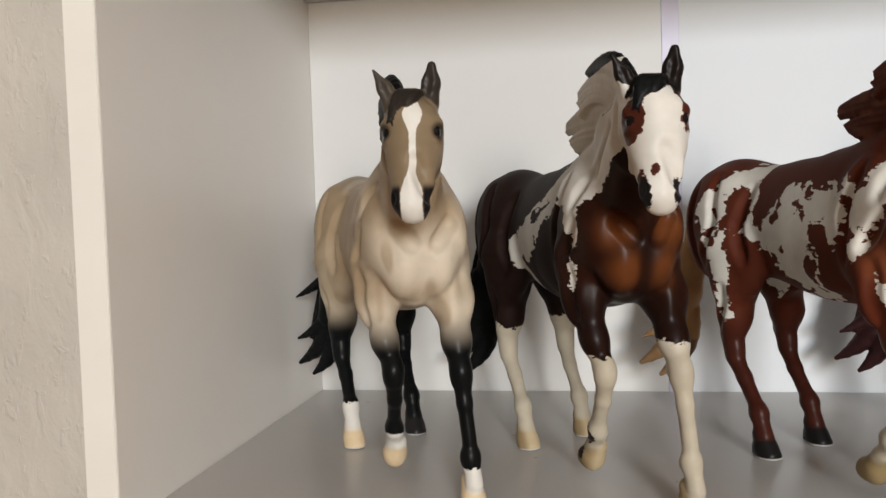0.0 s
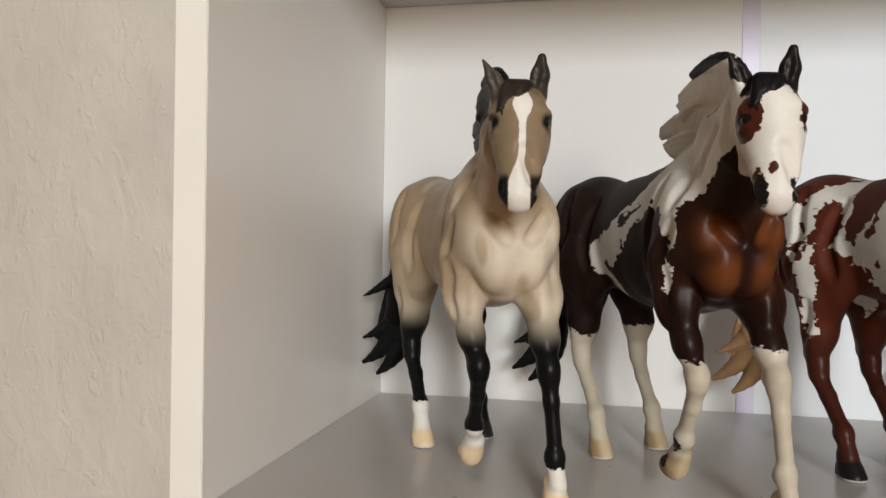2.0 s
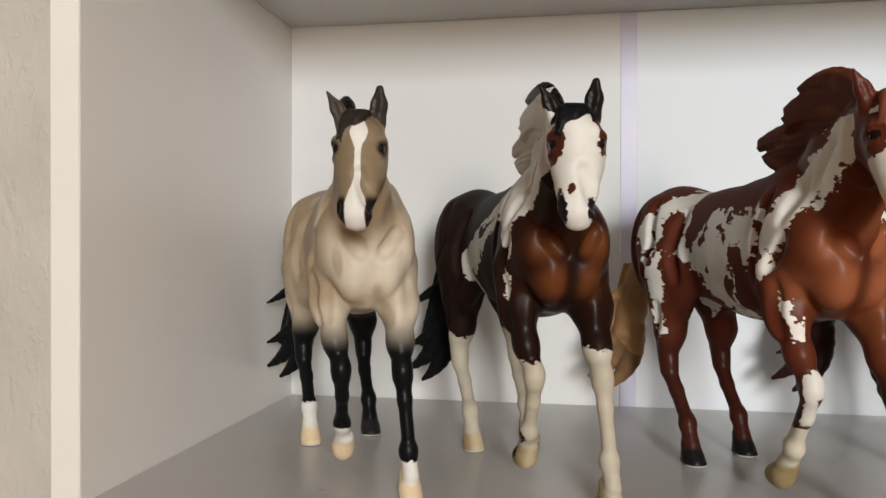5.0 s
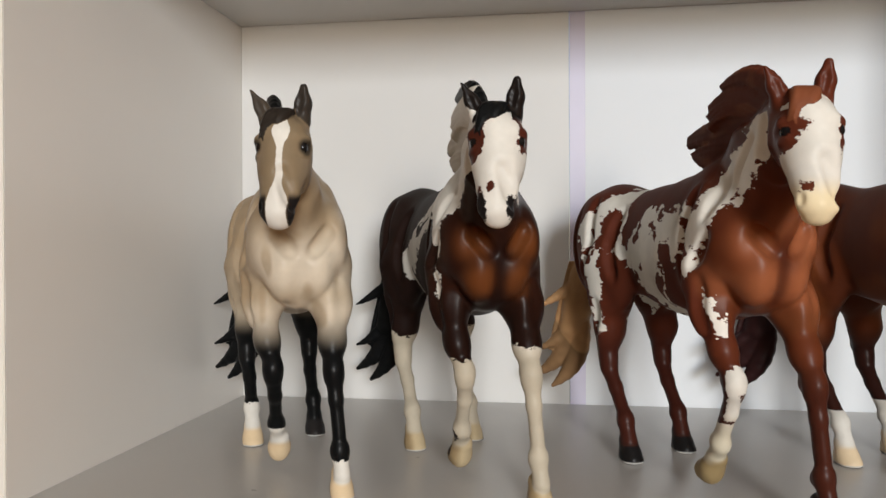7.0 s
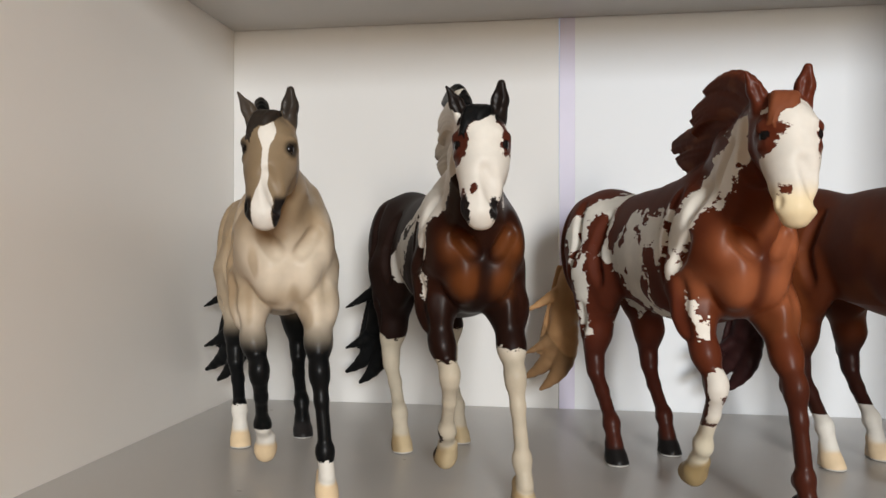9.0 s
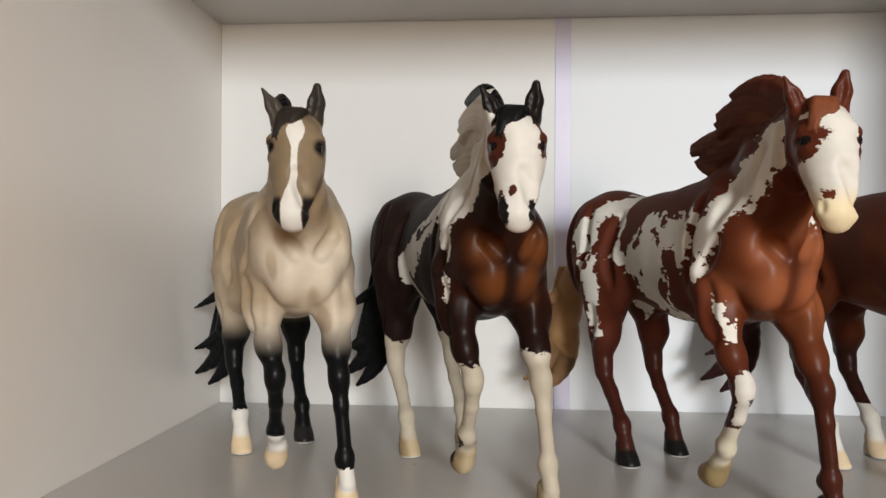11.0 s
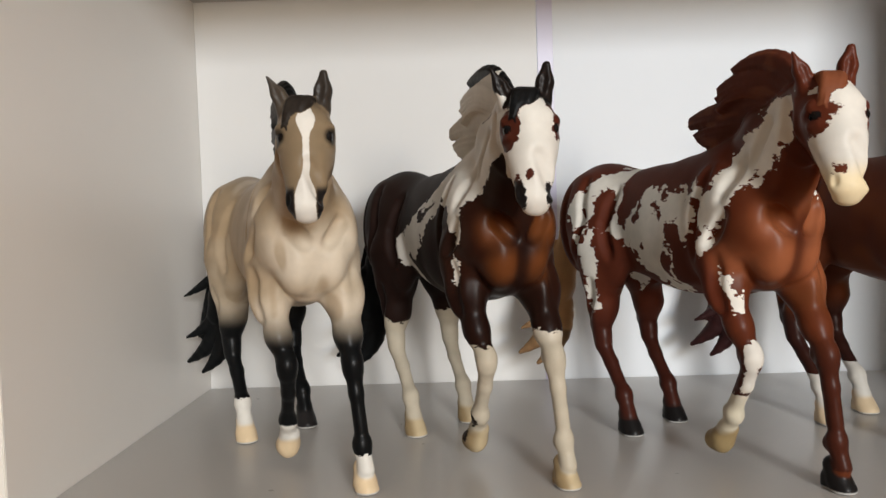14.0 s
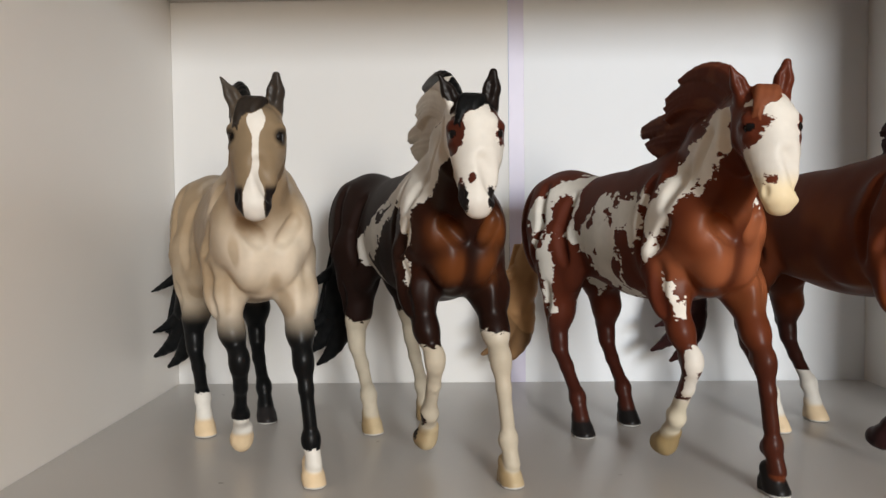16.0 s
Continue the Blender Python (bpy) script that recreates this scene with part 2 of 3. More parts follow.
        for axis in range(3):
            a, b = (axis + 1) % 3, (axis + 2) % 3
            lo = [slice(1, -1)] * 3
            lo[axis] = slice(0, -1)
            hi = list(lo)
            hi[axis] = slice(1, None)
            first, last = inside[tuple(lo)], inside[tuple(hi)]
            for flip, mask in ((False, first & ~last), (True, ~first & last)):
                q = np.argwhere(mask)
                q[:, a] += 1
                q[:, b] += 1
                ring = []
                for da, db in ((1, 1), (0, 1), (0, 0), (1, 0)):
                    c = q.copy()
                    c[:, a] -= da
                    c[:, b] -= db
                    ring.append(number[c[:, 0], c[:, 1], c[:, 2]])
                ring = np.stack(ring[::-1] if flip else ring, 1)
                quads.append(ring)
        quads = np.concatenate(quads)
        for _ in range(2):
            acc, num = np.zeros_like(verts), np.zeros(len(verts))
            for i in range(4):
                np.add.at(acc, quads[:, i], verts[quads[:, (i + 1) % 4]] + verts[quads[:, i - 1]])
                np.add.at(num, quads[:, i], 2)
            verts = verts * 0.5 + acc / num[:, None] * 0.5
        return verts, quads


HEAD_AT, HEAD_TURN = (0.1722, -0.0318, 0.1945), -21


def head_point(a, s, z):
    c, d = math.cos(radians(HEAD_TURN)), math.sin(radians(HEAD_TURN))
    s *= 1.08
    return (HEAD_AT[0] + a * c - s * d, HEAD_AT[1] + a * d + s * c, HEAD_AT[2] + z)


def head_frame(p):
    c, d = math.cos(radians(HEAD_TURN)), math.sin(radians(HEAD_TURN))
    x, y = p[0] - HEAD_AT[0], p[1] - HEAD_AT[1]
    return x * c + y * d, -x * d + y * c, p[2] - HEAD_AT[2]


def hoof(s, u, v, w, tip=0.0, size=1.0):
    """A hoof that widens to the ground, its toe ahead; tip: how far the toe is turned down and back."""
    if tip:
        s.limb("hoof", [(u + 0.007, v, w + 0.0150, 0.0058), (u + 0.002, v, w + 0.0085, 0.0068), (u - 0.003, v, w + 0.0060, 0.0064)], 0.002)
        s.limb("hoof", [(u + 0.001, v, w + 0.0050, 0.0062), (u - 0.005, v, w + 0.0058, 0.0058)], 0.002)
    else:
        s.limb("hoof", [(u - 0.006, v, w + 0.0130, 0.0058 * size), (u - 0.002, v, w + 0.0055, 0.0070 * size), (u + 0.001, v, w + 0.0010, 0.0076 * size)], 0.002)
        s.limb("hoof", [(u - 0.008, v, w + 0.0060, 0.0048), (u - 0.007, v, w + 0.0010, 0.0056)], 0.002)


def horse_body(s):
    B = "body"
    C = -0.0165                       # the middle of the breast
    # barrel, croup and shoulders
    s.lump(B, (0.025, -0.0105, 0.145), (0.084, 0.0265, 0.039), 0.02)
    s.lump(B, (0.055, -0.012, 0.139), (0.056, 0.0255, 0.0375), 0.015)
    s.lump(B, (-0.050, -0.012, 0.153), (0.042, 0.026, 0.036), 0.02)
    s.lump(B, (0.091, -0.013, 0.145), (0.040, 0.0240, 0.038), 0.02)
    s.limb(B, [(0.055, -0.008, 0.170, 0.012), (0.085, -0.012, 0.174, 0.013)], 0.02)
    # breast: a paired upper muscle, a paired lower one, and the points of the shoulders
    s.lump(B, (0.114, C, 0.136), (0.020, 0.019, 0.028), 0.010)
    for side in (-1, 1):
        s.lump(B, (0.1150, C + 0.0200 * side, 0.147), (0.0165, 0.0095, 0.0200), 0.009)
        s.lump(B, (0.1240, C + 0.0095 * side, 0.1330), (0.0130, 0.0108, 0.0200), 0.005)
        s.lump(B, (0.096, C + 0.0195 * side, 0.150), (0.016, 0.0070, 0.028), 0.012)
        s.lump(B, (0.096, C + 0.0205 * side, 0.128), (0.017, 0.0095, 0.018), 0.005)
        s.lump(B, (0.066, -0.012 + 0.0200 * side, 0.128), (0.022, 0.0080, 0.018), 0.008)
    # neck: crest, side and throat
    s.limb(B, [(0.076, -0.010, 0.171, 0.013), (0.118, -0.0205, 0.198, 0.0088), (0.157, -0.0325, 0.210, 0.0080)], 0.014)
    s.limb(B, [(0.100, -0.014, 0.154, 0.0215), (0.131, -0.0225, 0.177, 0.0140), (0.156, -0.0325, 0.195, 0.0100)], 0.012)
    s.limb(B, [(0.117, -0.0165, 0.146, 0.0165), (0.138, -0.0245, 0.168, 0.0105), (0.155, -0.0325, 0.186, 0.0085)], 0.008)
    s.limb(B, [(0.125, -0.0175, 0.155, 0.0070), (0.143, -0.0265, 0.171, 0.0055), (0.158, -0.0330, 0.182, 0.0055)], 0.004)
    # fore legs: forearm, knee, cannon, fetlock, pastern
    s.limb(B, [(0.104, 0.005, 0.132, 0.0140), (0.116, 0.004, 0.110, 0.0112), (0.128, 0.002, 0.088, 0.0070), (0.134, 0.001, 0.078, 0.0056)], 0.007)
    s.lump(B, (0.118, 0.0080, 0.110), (0.0085, 0.0062, 0.0170), 0.0028)
    s.lump(B, (0.124, 0.0005, 0.107), (0.0075, 0.0055, 0.0165), 0.0028)
    s.lump(B, (0.1365, 0.001, 0.0725), (0.0066, 0.0064, 0.0085), 0.003)
    s.lump(B, (0.1305, 0.001, 0.0735), (0.0040, 0.0048, 0.0060), 0.002)
    s.limb(B, [(0.1365, 0.0015, 0.067, 0.0052), (0.1380, 0.002, 0.056, 0.0040), (0.1395, 0.0035, 0.036, 0.0040)], 0.003)
    s.limb(B, [(0.1345, 0.0015, 0.064, 0.0027), (0.1365, 0.0035, 0.036, 0.0028)], 0.002)
    s.lump(B, (0.1395, 0.0038, 0.0275), (0.0056, 0.0058, 0.0070), 0.003)
    s.lump(B, (0.1350, 0.0038, 0.0250), (0.0036, 0.0040, 0.0048), 0.002)
    s.limb(B, [(0.1400, 0.0040, 0.024, 0.0044), (0.1425, 0.0046, 0.013, 0.0048)], 0.003)
    s.limb(B, [(0.095, -0.034, 0.132, 0.0130), (0.101, -0.0355, 0.110, 0.0102), (0.109, -0.0335, 0.088, 0.0064), (0.112, -0.0315, 0.078, 0.0054)], 0.007)
    s.lump(B, (0.100, -0.0400, 0.112), (0.0085, 0.0058, 0.0165), 0.0028)
    s.lump(B, (0.107, -0.0335, 0.108), (0.0070, 0.0052, 0.0160), 0.0028)
    s.lump(B, (0.1155, -0.0310, 0.0720), (0.0064, 0.0064, 0.0085), 0.003)
    s.lump(B, (0.1100, -0.0310, 0.0730), (0.0038, 0.0046, 0.0060), 0.002)
    s.limb(B, [(0.1140, -0.0305, 0.066, 0.0050), (0.1085, -0.0290, 0.055, 0.0038), (0.1000, -0.0275, 0.042, 0.0038)], 0.003)
    s.limb(B, [(0.1105, -0.0305, 0.064, 0.0027), (0.0970, -0.0275, 0.043, 0.0028)], 0.002)
    s.lump(B, (0.0965, -0.0268, 0.0365), (0.0058, 0.0055, 0.0062), 0.003)
    s.lump(B, (0.0925, -0.0265, 0.0370), (0.0036, 0.0040, 0.0042), 0.002)
    s.limb(B, [(0.0955, -0.0262, 0.0335, 0.0046), (0.0865, -0.0245, 0.0250, 0.0048)], 0.003)
    # hind legs: thigh, gaskin, hock with its point, cannon, fetlock, pastern
    for side, hip, foot in ((-1, 0.0, (0.0065, -0.0315)), (1, -0.010, (-0.0080, 0.0165))):
        m, f = -0.012 + 0.0175 * side, foot[1]
        k = foot[0] - 0.0370
        fv = f + 0.001 * side
        s.lump(B, (-0.049 + hip, m, 0.143), (0.034, 0.0155, 0.037), 0.010)
        s.lump(B, (-0.020 + hip, m + 0.002 * side, 0.122), (0.020, 0.0110, 0.024), 0.008)
        s.limb(B, [(-0.035 + hip, m, 0.127, 0.0195), (-0.031 + hip * 1.1, (m + f) / 2, 0.106, 0.0130), ((k - 0.031 + hip) / 2, f, 0.085, 0.0094), (k - 0.001, fv, 0.069, 0.0068)], 0.009)
        s.limb(B, [(k - 0.014, f, 0.092, 0.0040), (k - 0.0085, fv, 0.0725, 0.0034)], 0.004)
        s.lump(B, (k + 0.0005, fv, 0.0630), (0.0070, 0.0066, 0.0092), 0.003)
        s.lump(B, (k - 0.0070, fv, 0.0700), (0.0038, 0.0040, 0.0050), 0.003)
        s.limb(B, [(k + 0.0015, fv, 0.057, 0.0056), (k + 0.0095, f, 0.0460, 0.0045), (k + 0.0210, f, 0.0310, 0.0045)], 0.003)
        s.limb(B, [(k - 0.0035, fv, 0.060, 0.0029), (k + 0.0175, f, 0.0310, 0.0027)], 0.002)
        s.lump(B, (k + 0.0240, f, 0.0265), (0.0060, 0.0061, 0.0066), 0.003)
        s.lump(B, (k + 0.0200, f, 0.0250), (0.0036, 0.0040, 0.0045), 0.002)
        s.limb(B, [(k + 0.0250, f, 0.0235, 0.0050), (k + 0.0290, f, 0.0130, 0.0055)], 0.003)
        hoof(s, foot[0] - 0.0045, f, 0.0)
    hoof(s, 0.1420, 0.0046, 0.0, size=0.90)
    hoof(s, 0.0805, -0.0232, 0.0095, 0.004)
    # head: skull, jaws, a narrow nose, flared nostrils, lips and chin
    P = head_point
    s.lump(B, P(-0.005, 0, 0.005), (0.0140, 0.0132, 0.0150), 0.005)
    for side in (-1, 1):
        s.lump(B, P(-0.0085, 0.0062 * side, -0.0075), (0.0120, 0.0060, 0.0145), 0.004)
        s.limb(B, [(*P(0.0010, 0.0068 * side, -0.0030), 0.0058), (*P(0.0070, 0.0046 * side, -0.0220), 0.0044)], 0.006)
    s.limb(B, [(*P(0.001, 0, 0.004), 0.0118), (*P(0.0050, 0, -0.010), 0.0104), (*P(0.0095, 0, -0.0225), 0.0082), (*P(0.0118, 0, -0.0310), 0.0073)], 0.005)
    s.limb(B, [(*P(-0.004, 0, -0.015), 0.0078), (*P(0.0060, 0, -0.0280), 0.0052), (*P(0.0105, 0, -0.0340), 0.0050)], 0.004)
    s.lump(B, P(0.0130, 0, -0.0325), (0.0062, 0.0075, 0.0066), 0.003)
    s.lump(B, P(0.0110, 0, -0.0375), (0.0050, 0.0058, 0.0036), 0.003)
    for side in (-1, 1):
        s.limb(B, [(*P(0.0062, 0.0072 * side, 0.0060), 0.0028), (*P(0.0030, 0.0108 * side, 0.0050), 0.0026), (*P(-0.0010, 0.0112 * side, 0.0020), 0.0022)], 0.0025)
        s.limb(B, [(*P(0.0070, 0.0098 * side, -0.0030), 0.0016), (*P(0.0030, 0.0116 * side, -0.0040), 0.0016)], 0.002)
        s.lump("eye", P(0.0054, 0.0105 * side, 0.0010), (0.0030, 0.0022, 0.0027), 0.0005)
        s.lump(B, P(0.0140, 0.0058 * side, -0.0298), (0.0040, 0.0034, 0.0056), 0.003)
        s.pit("nostril", P(0.0168, 0.0078 * side, -0.0296), (0.0018, 0.0014, 0.0030), 0.0010)
    # long pricked ears, hollow in front, the right one turned outwards
    s.lump("ear", P(-0.007, -0.0085, 0.0175), (0.0038, 0.0040, 0.0050), 0.004)
    s.limb("ear", [(*P(-0.006, -0.0090, 0.0165), 0.0044), (*P(-0.005, -0.0122, 0.0240), 0.0034), (*P(-0.003, -0.0168, 0.0325), 0.0008)], 0.003)
    s.limb("ear", [(*P(-0.0010, -0.0105, 0.0185), 0.0018), (*P(-0.0008, -0.0130, 0.0250), 0.0016), (*P(-0.0016, -0.0155, 0.0300), 0.0006)], 0.0015, dig=True)
    s.lump("ear", P(-0.007, 0.0075, 0.0180), (0.0038, 0.0036, 0.0055), 0.004)
    s.limb("ear", [(*P(-0.006, 0.0078, 0.0165), 0.0042), (*P(-0.005, 0.0086, 0.0255), 0.0042), (*P(-0.0030, 0.0092, 0.0335), 0.0022)], 0.003)
    s.limb("ear", [(*P(-0.0010, 0.0068, 0.0205), 0.0014), (*P(-0.0004, 0.0076, 0.0270), 0.0017), (*P(-0.0006, 0.0084, 0.0322), 0.0007)], 0.0015, dig=True)
    # hollows between the muscles, seen from ahead and from the right
    for path, r in ((((-0.0225, 0.1410), (-0.028, 0.147), (-0.033, 0.154)), 0.0003), (((-0.0105, 0.1410), (-0.005, 0.147), (0.000, 0.154)), 0.0003), (((-0.0350, 0.182), (-0.0255, 0.154)), 0.0012), (((-0.0255, 0.178), (-0.0150, 0.154)), 0.0012)):
        s.groove(path, 0, r)
    for path in (((0.093, 0.176), (0.083, 0.150), (0.086, 0.128)), ((0.118, 0.180), (0.108, 0.160)), ((-0.010, 0.168), (-0.016, 0.145), (-0.008, 0.122)),
                 ((-0.060, 0.172), (-0.064, 0.145), (-0.056, 0.118)), ((-0.040, 0.176), (-0.036, 0.150), (-0.042, 0.122)), ((0.135, 0.196), (0.125, 0.176)), ((0.152, 0.204), (0.152, 0.188), (0.162, 0.174)),
                 ((0.105, 0.126), (0.106, 0.098)), ((-0.026, 0.104), (-0.034, 0.080)), ((0.112, 0.150), (0.100, 0.134))):
        s.groove(path, 1, 0.0006)


def lock(s, kind, a, b, c, r, k=0.0022, n=7, r_end=0.0012):
    """One lock of hair, bent from a by b to c and tapering at its end."""
    a, b, c = Vector(a), Vector(b), Vector(c)
    rows = []
    for i in range(n + 1):
        t = i / n
        q = (1 - t) ** 2 * a + 2 * t * (1 - t) * b + t * t * c
        rows.append((*q, r_end + (r - r_end) * (1 - t ** 3) * (0.85 + 0.15 * min(1, 2.5 * t))))
    s.limb(kind, rows, k)


def forelock(s):
    """Strands that spring from the poll and fall over the right brow, the longest nearest the blaze."""
    for i in range(9):
        t = i / 8
        root = head_point(-0.009 + 0.002 * t, -0.0035 + 0.0065 * t, 0.0195)
        bend = head_point(0.0060, -0.0060 + 0.0095 * t, 0.0240 - 0.002 * t)
        tip = head_point(0.0082 + 0.0012 * t, -0.0098 + 0.0080 * t, 0.0062 + 0.0022 * ((i * 2) % 3) + 0.0030 * t)
        lock(s, "hair", root, bend, tip, 0.0024, 0.0009, 9, 0.0006)
    for i in range(3):
        lock(s, "hair", head_point(-0.006, 0.001, 0.0210), head_point(0.0080, -0.004, 0.0225), head_point(0.0098, -0.0065 - 0.0012 * i, 0.0025 + 0.002 * i), 0.0012, 0.0005, 9, 0.0005)


def flying_mane(s, reach=1.0):
    """A mane blown up and back off the crest: a short arched lock, a middle wave and a broad low wave, all ridged with strands."""
    rnd = random.Random(4)

    def arch(t, v):
        root = (0.162 - 0.014 * t, -0.035 + 0.003 * t + v, 0.213)
        bend = (0.142 - 0.004 * t, -0.033 + v, 0.2425 - 0.012 * t)
        tip = (0.1050 + 0.005 * t + rnd.uniform(-0.001, 0.001), -0.031 + v, 0.2305 - 0.004 * t)
        return root, bend, tip

    def middle(t, v):
        root = (0.152 - 0.024 * t, -0.033 + 0.007 * t + v, 0.213 - 0.007 * t)
        bend = (0.124 - 0.012 * t, -0.031 + 0.002 * t + v, 0.2340 - 0.015 * t)
        tip = (0.0895 + 0.004 * abs(math.sin(t * 7)) + rnd.uniform(-0.0015, 0.0015), -0.029 + v, 0.2225 - 0.015 * t)
        return root, bend, tip

    def low(t, v):
        root = (0.140 - 0.042 * t, -0.028 + 0.012 * t + v, 0.207 - 0.018 * t)
        bend = (0.102 - 0.018 * t, -0.027 + 0.005 * t + v, 0.2170 - 0.027 * t)
        tip = (0.0620 + 0.030 * max(0.0, t - 0.35) ** 1.5 + 0.010 * max(0.0, 0.2 - t) + rnd.uniform(-0.001, 0.001) - 0.005, -0.021 + v, 0.2110 - 0.022 * t)
        return root, bend, tip

    def gathered(wave, t, v, bunches):
        """A strand whose tip is drawn to the point of its bunch."""
        at = (min(int(t * bunches), bunches - 1) + 0.5) / bunches
        out = 1 - 2 * abs(t - at) * bunches
        (root, bend, tip), middle_tip = wave(t, v), wave(at, v * 0.4)[2]
        tip = [x + (y - x) * 0.30 for x, y in zip(tip, middle_tip)]
        tip[0] -= 0.0008 * out
        bend, tip = ([x + (y - x) * reach for x, y in zip(root, q)] for q in (bend, tip))
        return root, bend, tip

    for wave, count, thick, bunches in ((arch, 6, 0.0023, 1), (middle, 11, 0.0023, 3), (low, 13, 0.0028, 2)):
        for i in range(count):
            lock(s, "hair", *gathered(wave, i / (count - 1), 0.0006 * math.sin(i * 2.1), bunches), thick, 0.0009, 10, 0.0015)
        for i in range(count):
            for v in (-0.0024, 0.0024):
                lock(s, "hair", *gathered(wave, (i + 0.5) / count, v + 0.0004 * math.sin(i * 2.9), bunches), 0.0013 + 0.0004 * (i % 2), 0.0003, 10, 0.0007)


def leaf(s, a, b, c, r, k=0.0015):
    """A lobe of tail hair, widest past its middle, with a blunt point."""
    a, b, c = Vector(a), Vector(b), Vector(c)
    rows = []
    for i in range(10):
        t = i / 9
        q = (1 - t) ** 2 * a + 2 * t * (1 - t) * b + t * t * c
        rows.append((*q, r * (0.60 + 0.60 * math.sin(math.pi * min(1, t * 0.95)) ** 0.8) * (1 - 0.66 * (max(0, t - 0.5) / 0.5) ** 1.6)))
    s.limb("tail", rows, k)


def tail(s):
    """Carried a little off the rump, swung to the right and ending in a few flame-like lobes."""
    s.limb("tail", [(-0.082, -0.011, 0.166, 0.007), (-0.093, -0.012, 0.158, 0.0080), (-0.100, -0.014, 0.140, 0.0088), (-0.104, -0.018, 0.118, 0.0100), (-0.108, -0.022, 0.094, 0.0110), (-0.111, -0.026, 0.078, 0.0100)], 0.006)
    for tip, bend, r in (((-0.122, -0.051, 0.0600), (-0.112, -0.024, 0.070), 0.0046), ((-0.130, -0.049, 0.0385), (-0.112, -0.020, 0.056), 0.0070),
                         ((-0.116, -0.040, 0.0310), (-0.105, -0.014, 0.050), 0.0068)):
        leaf(s, (-0.107, -0.020, 0.100), bend, tip, r)
    leaf(s, (-0.103, -0.016, 0.124), (-0.108, -0.030, 0.106), (-0.119, -0.052, 0.0945), 0.0034)
    for i in range(8):
        t = i / 7
        lock(s, "tail", (-0.110 + 0.010 * t, -0.027 + 0.018 * t, 0.130), (-0.117 + 0.012 * t, -0.034 + 0.022 * t, 0.092), (-0.121 + 0.010 * t, -0.041 + 0.014 * t, 0.060 - 0.008 * t), 0.0020, 0.0008)


def mould(reach):
    s = Sculpt()
    horse_body(s)
    flying_mane(s, reach)
    forelock(s)
    tail(s)
    return s, *s.surface()


# ---- paint of the horses ----
LATTICE = np.random.RandomState(5).rand(32, 32, 32)


def cloud(p, size, shift=0.0):
    """Smooth noise from -1 to 1, in lumps of that size."""
    q = [np.asarray(c) / size + shift + 100 for c in p]
    base = [np.floor(c).astype(int) for c in q]
    part_of = [c - b for c, b in zip(q, base)]
    part_of = [t * t * (3 - 2 * t) for t in part_of]
    total = 0
    for i in (0, 1):
        for j in (0, 1):
            for k in (0, 1):
                weight = (part_of[0] if i else 1 - part_of[0]) * (part_of[1] if j else 1 - part_of[1]) * (part_of[2] if k else 1 - part_of[2])
                total = total + weight * LATTICE[(base[0] + i) % 32, (base[1] + j) % 32, (base[2] + k) % 32]
    return 2 * total - 1


def ease(x, a, b):
    t = np.clip((x - a) / (b - a), 0, 1)
    return t * t * (3 - 2 * t)


def blob(p, c, r):
    """A field in metres: positive inside an ellipsoid."""
    k = np.sqrt(sum(((p[i] - c[i]) / r[i]) ** 2 for i in range(3)))
    return (1 - k) * min(r)


def streak(p, a, b, r):
    """A field in metres: positive within r of a line drawn on the side view, from a to b in u, w."""
    du, dw = b[0] - a[0], b[1] - a[1]
    t = np.clip(((p[0] - a[0]) * du + (p[2] - a[1]) * dw) / (du * du + dw * dw), 0, 1)
    return r - np.sqrt((p[0] - a[0] - t * du) ** 2 + (p[2] - a[1] - t * dw) ** 2)


def mixed(a, b, t):
    return a + (np.asarray(b) - a) * t[:, None]


def leg_masks(p):
    """Which leg each place belongs to: right fore, left fore, right hind, left hind."""
    u, v, w = p
    low = w < 0.110
    fore = low & (u > 0.05)
    hind = low & (u <= 0.05) & (u > -0.075)
    split = np.where(fore, -0.012, -0.004)
    return fore & (v < split), fore & (v >= split), hind & (v < split), hind & (v >= split)


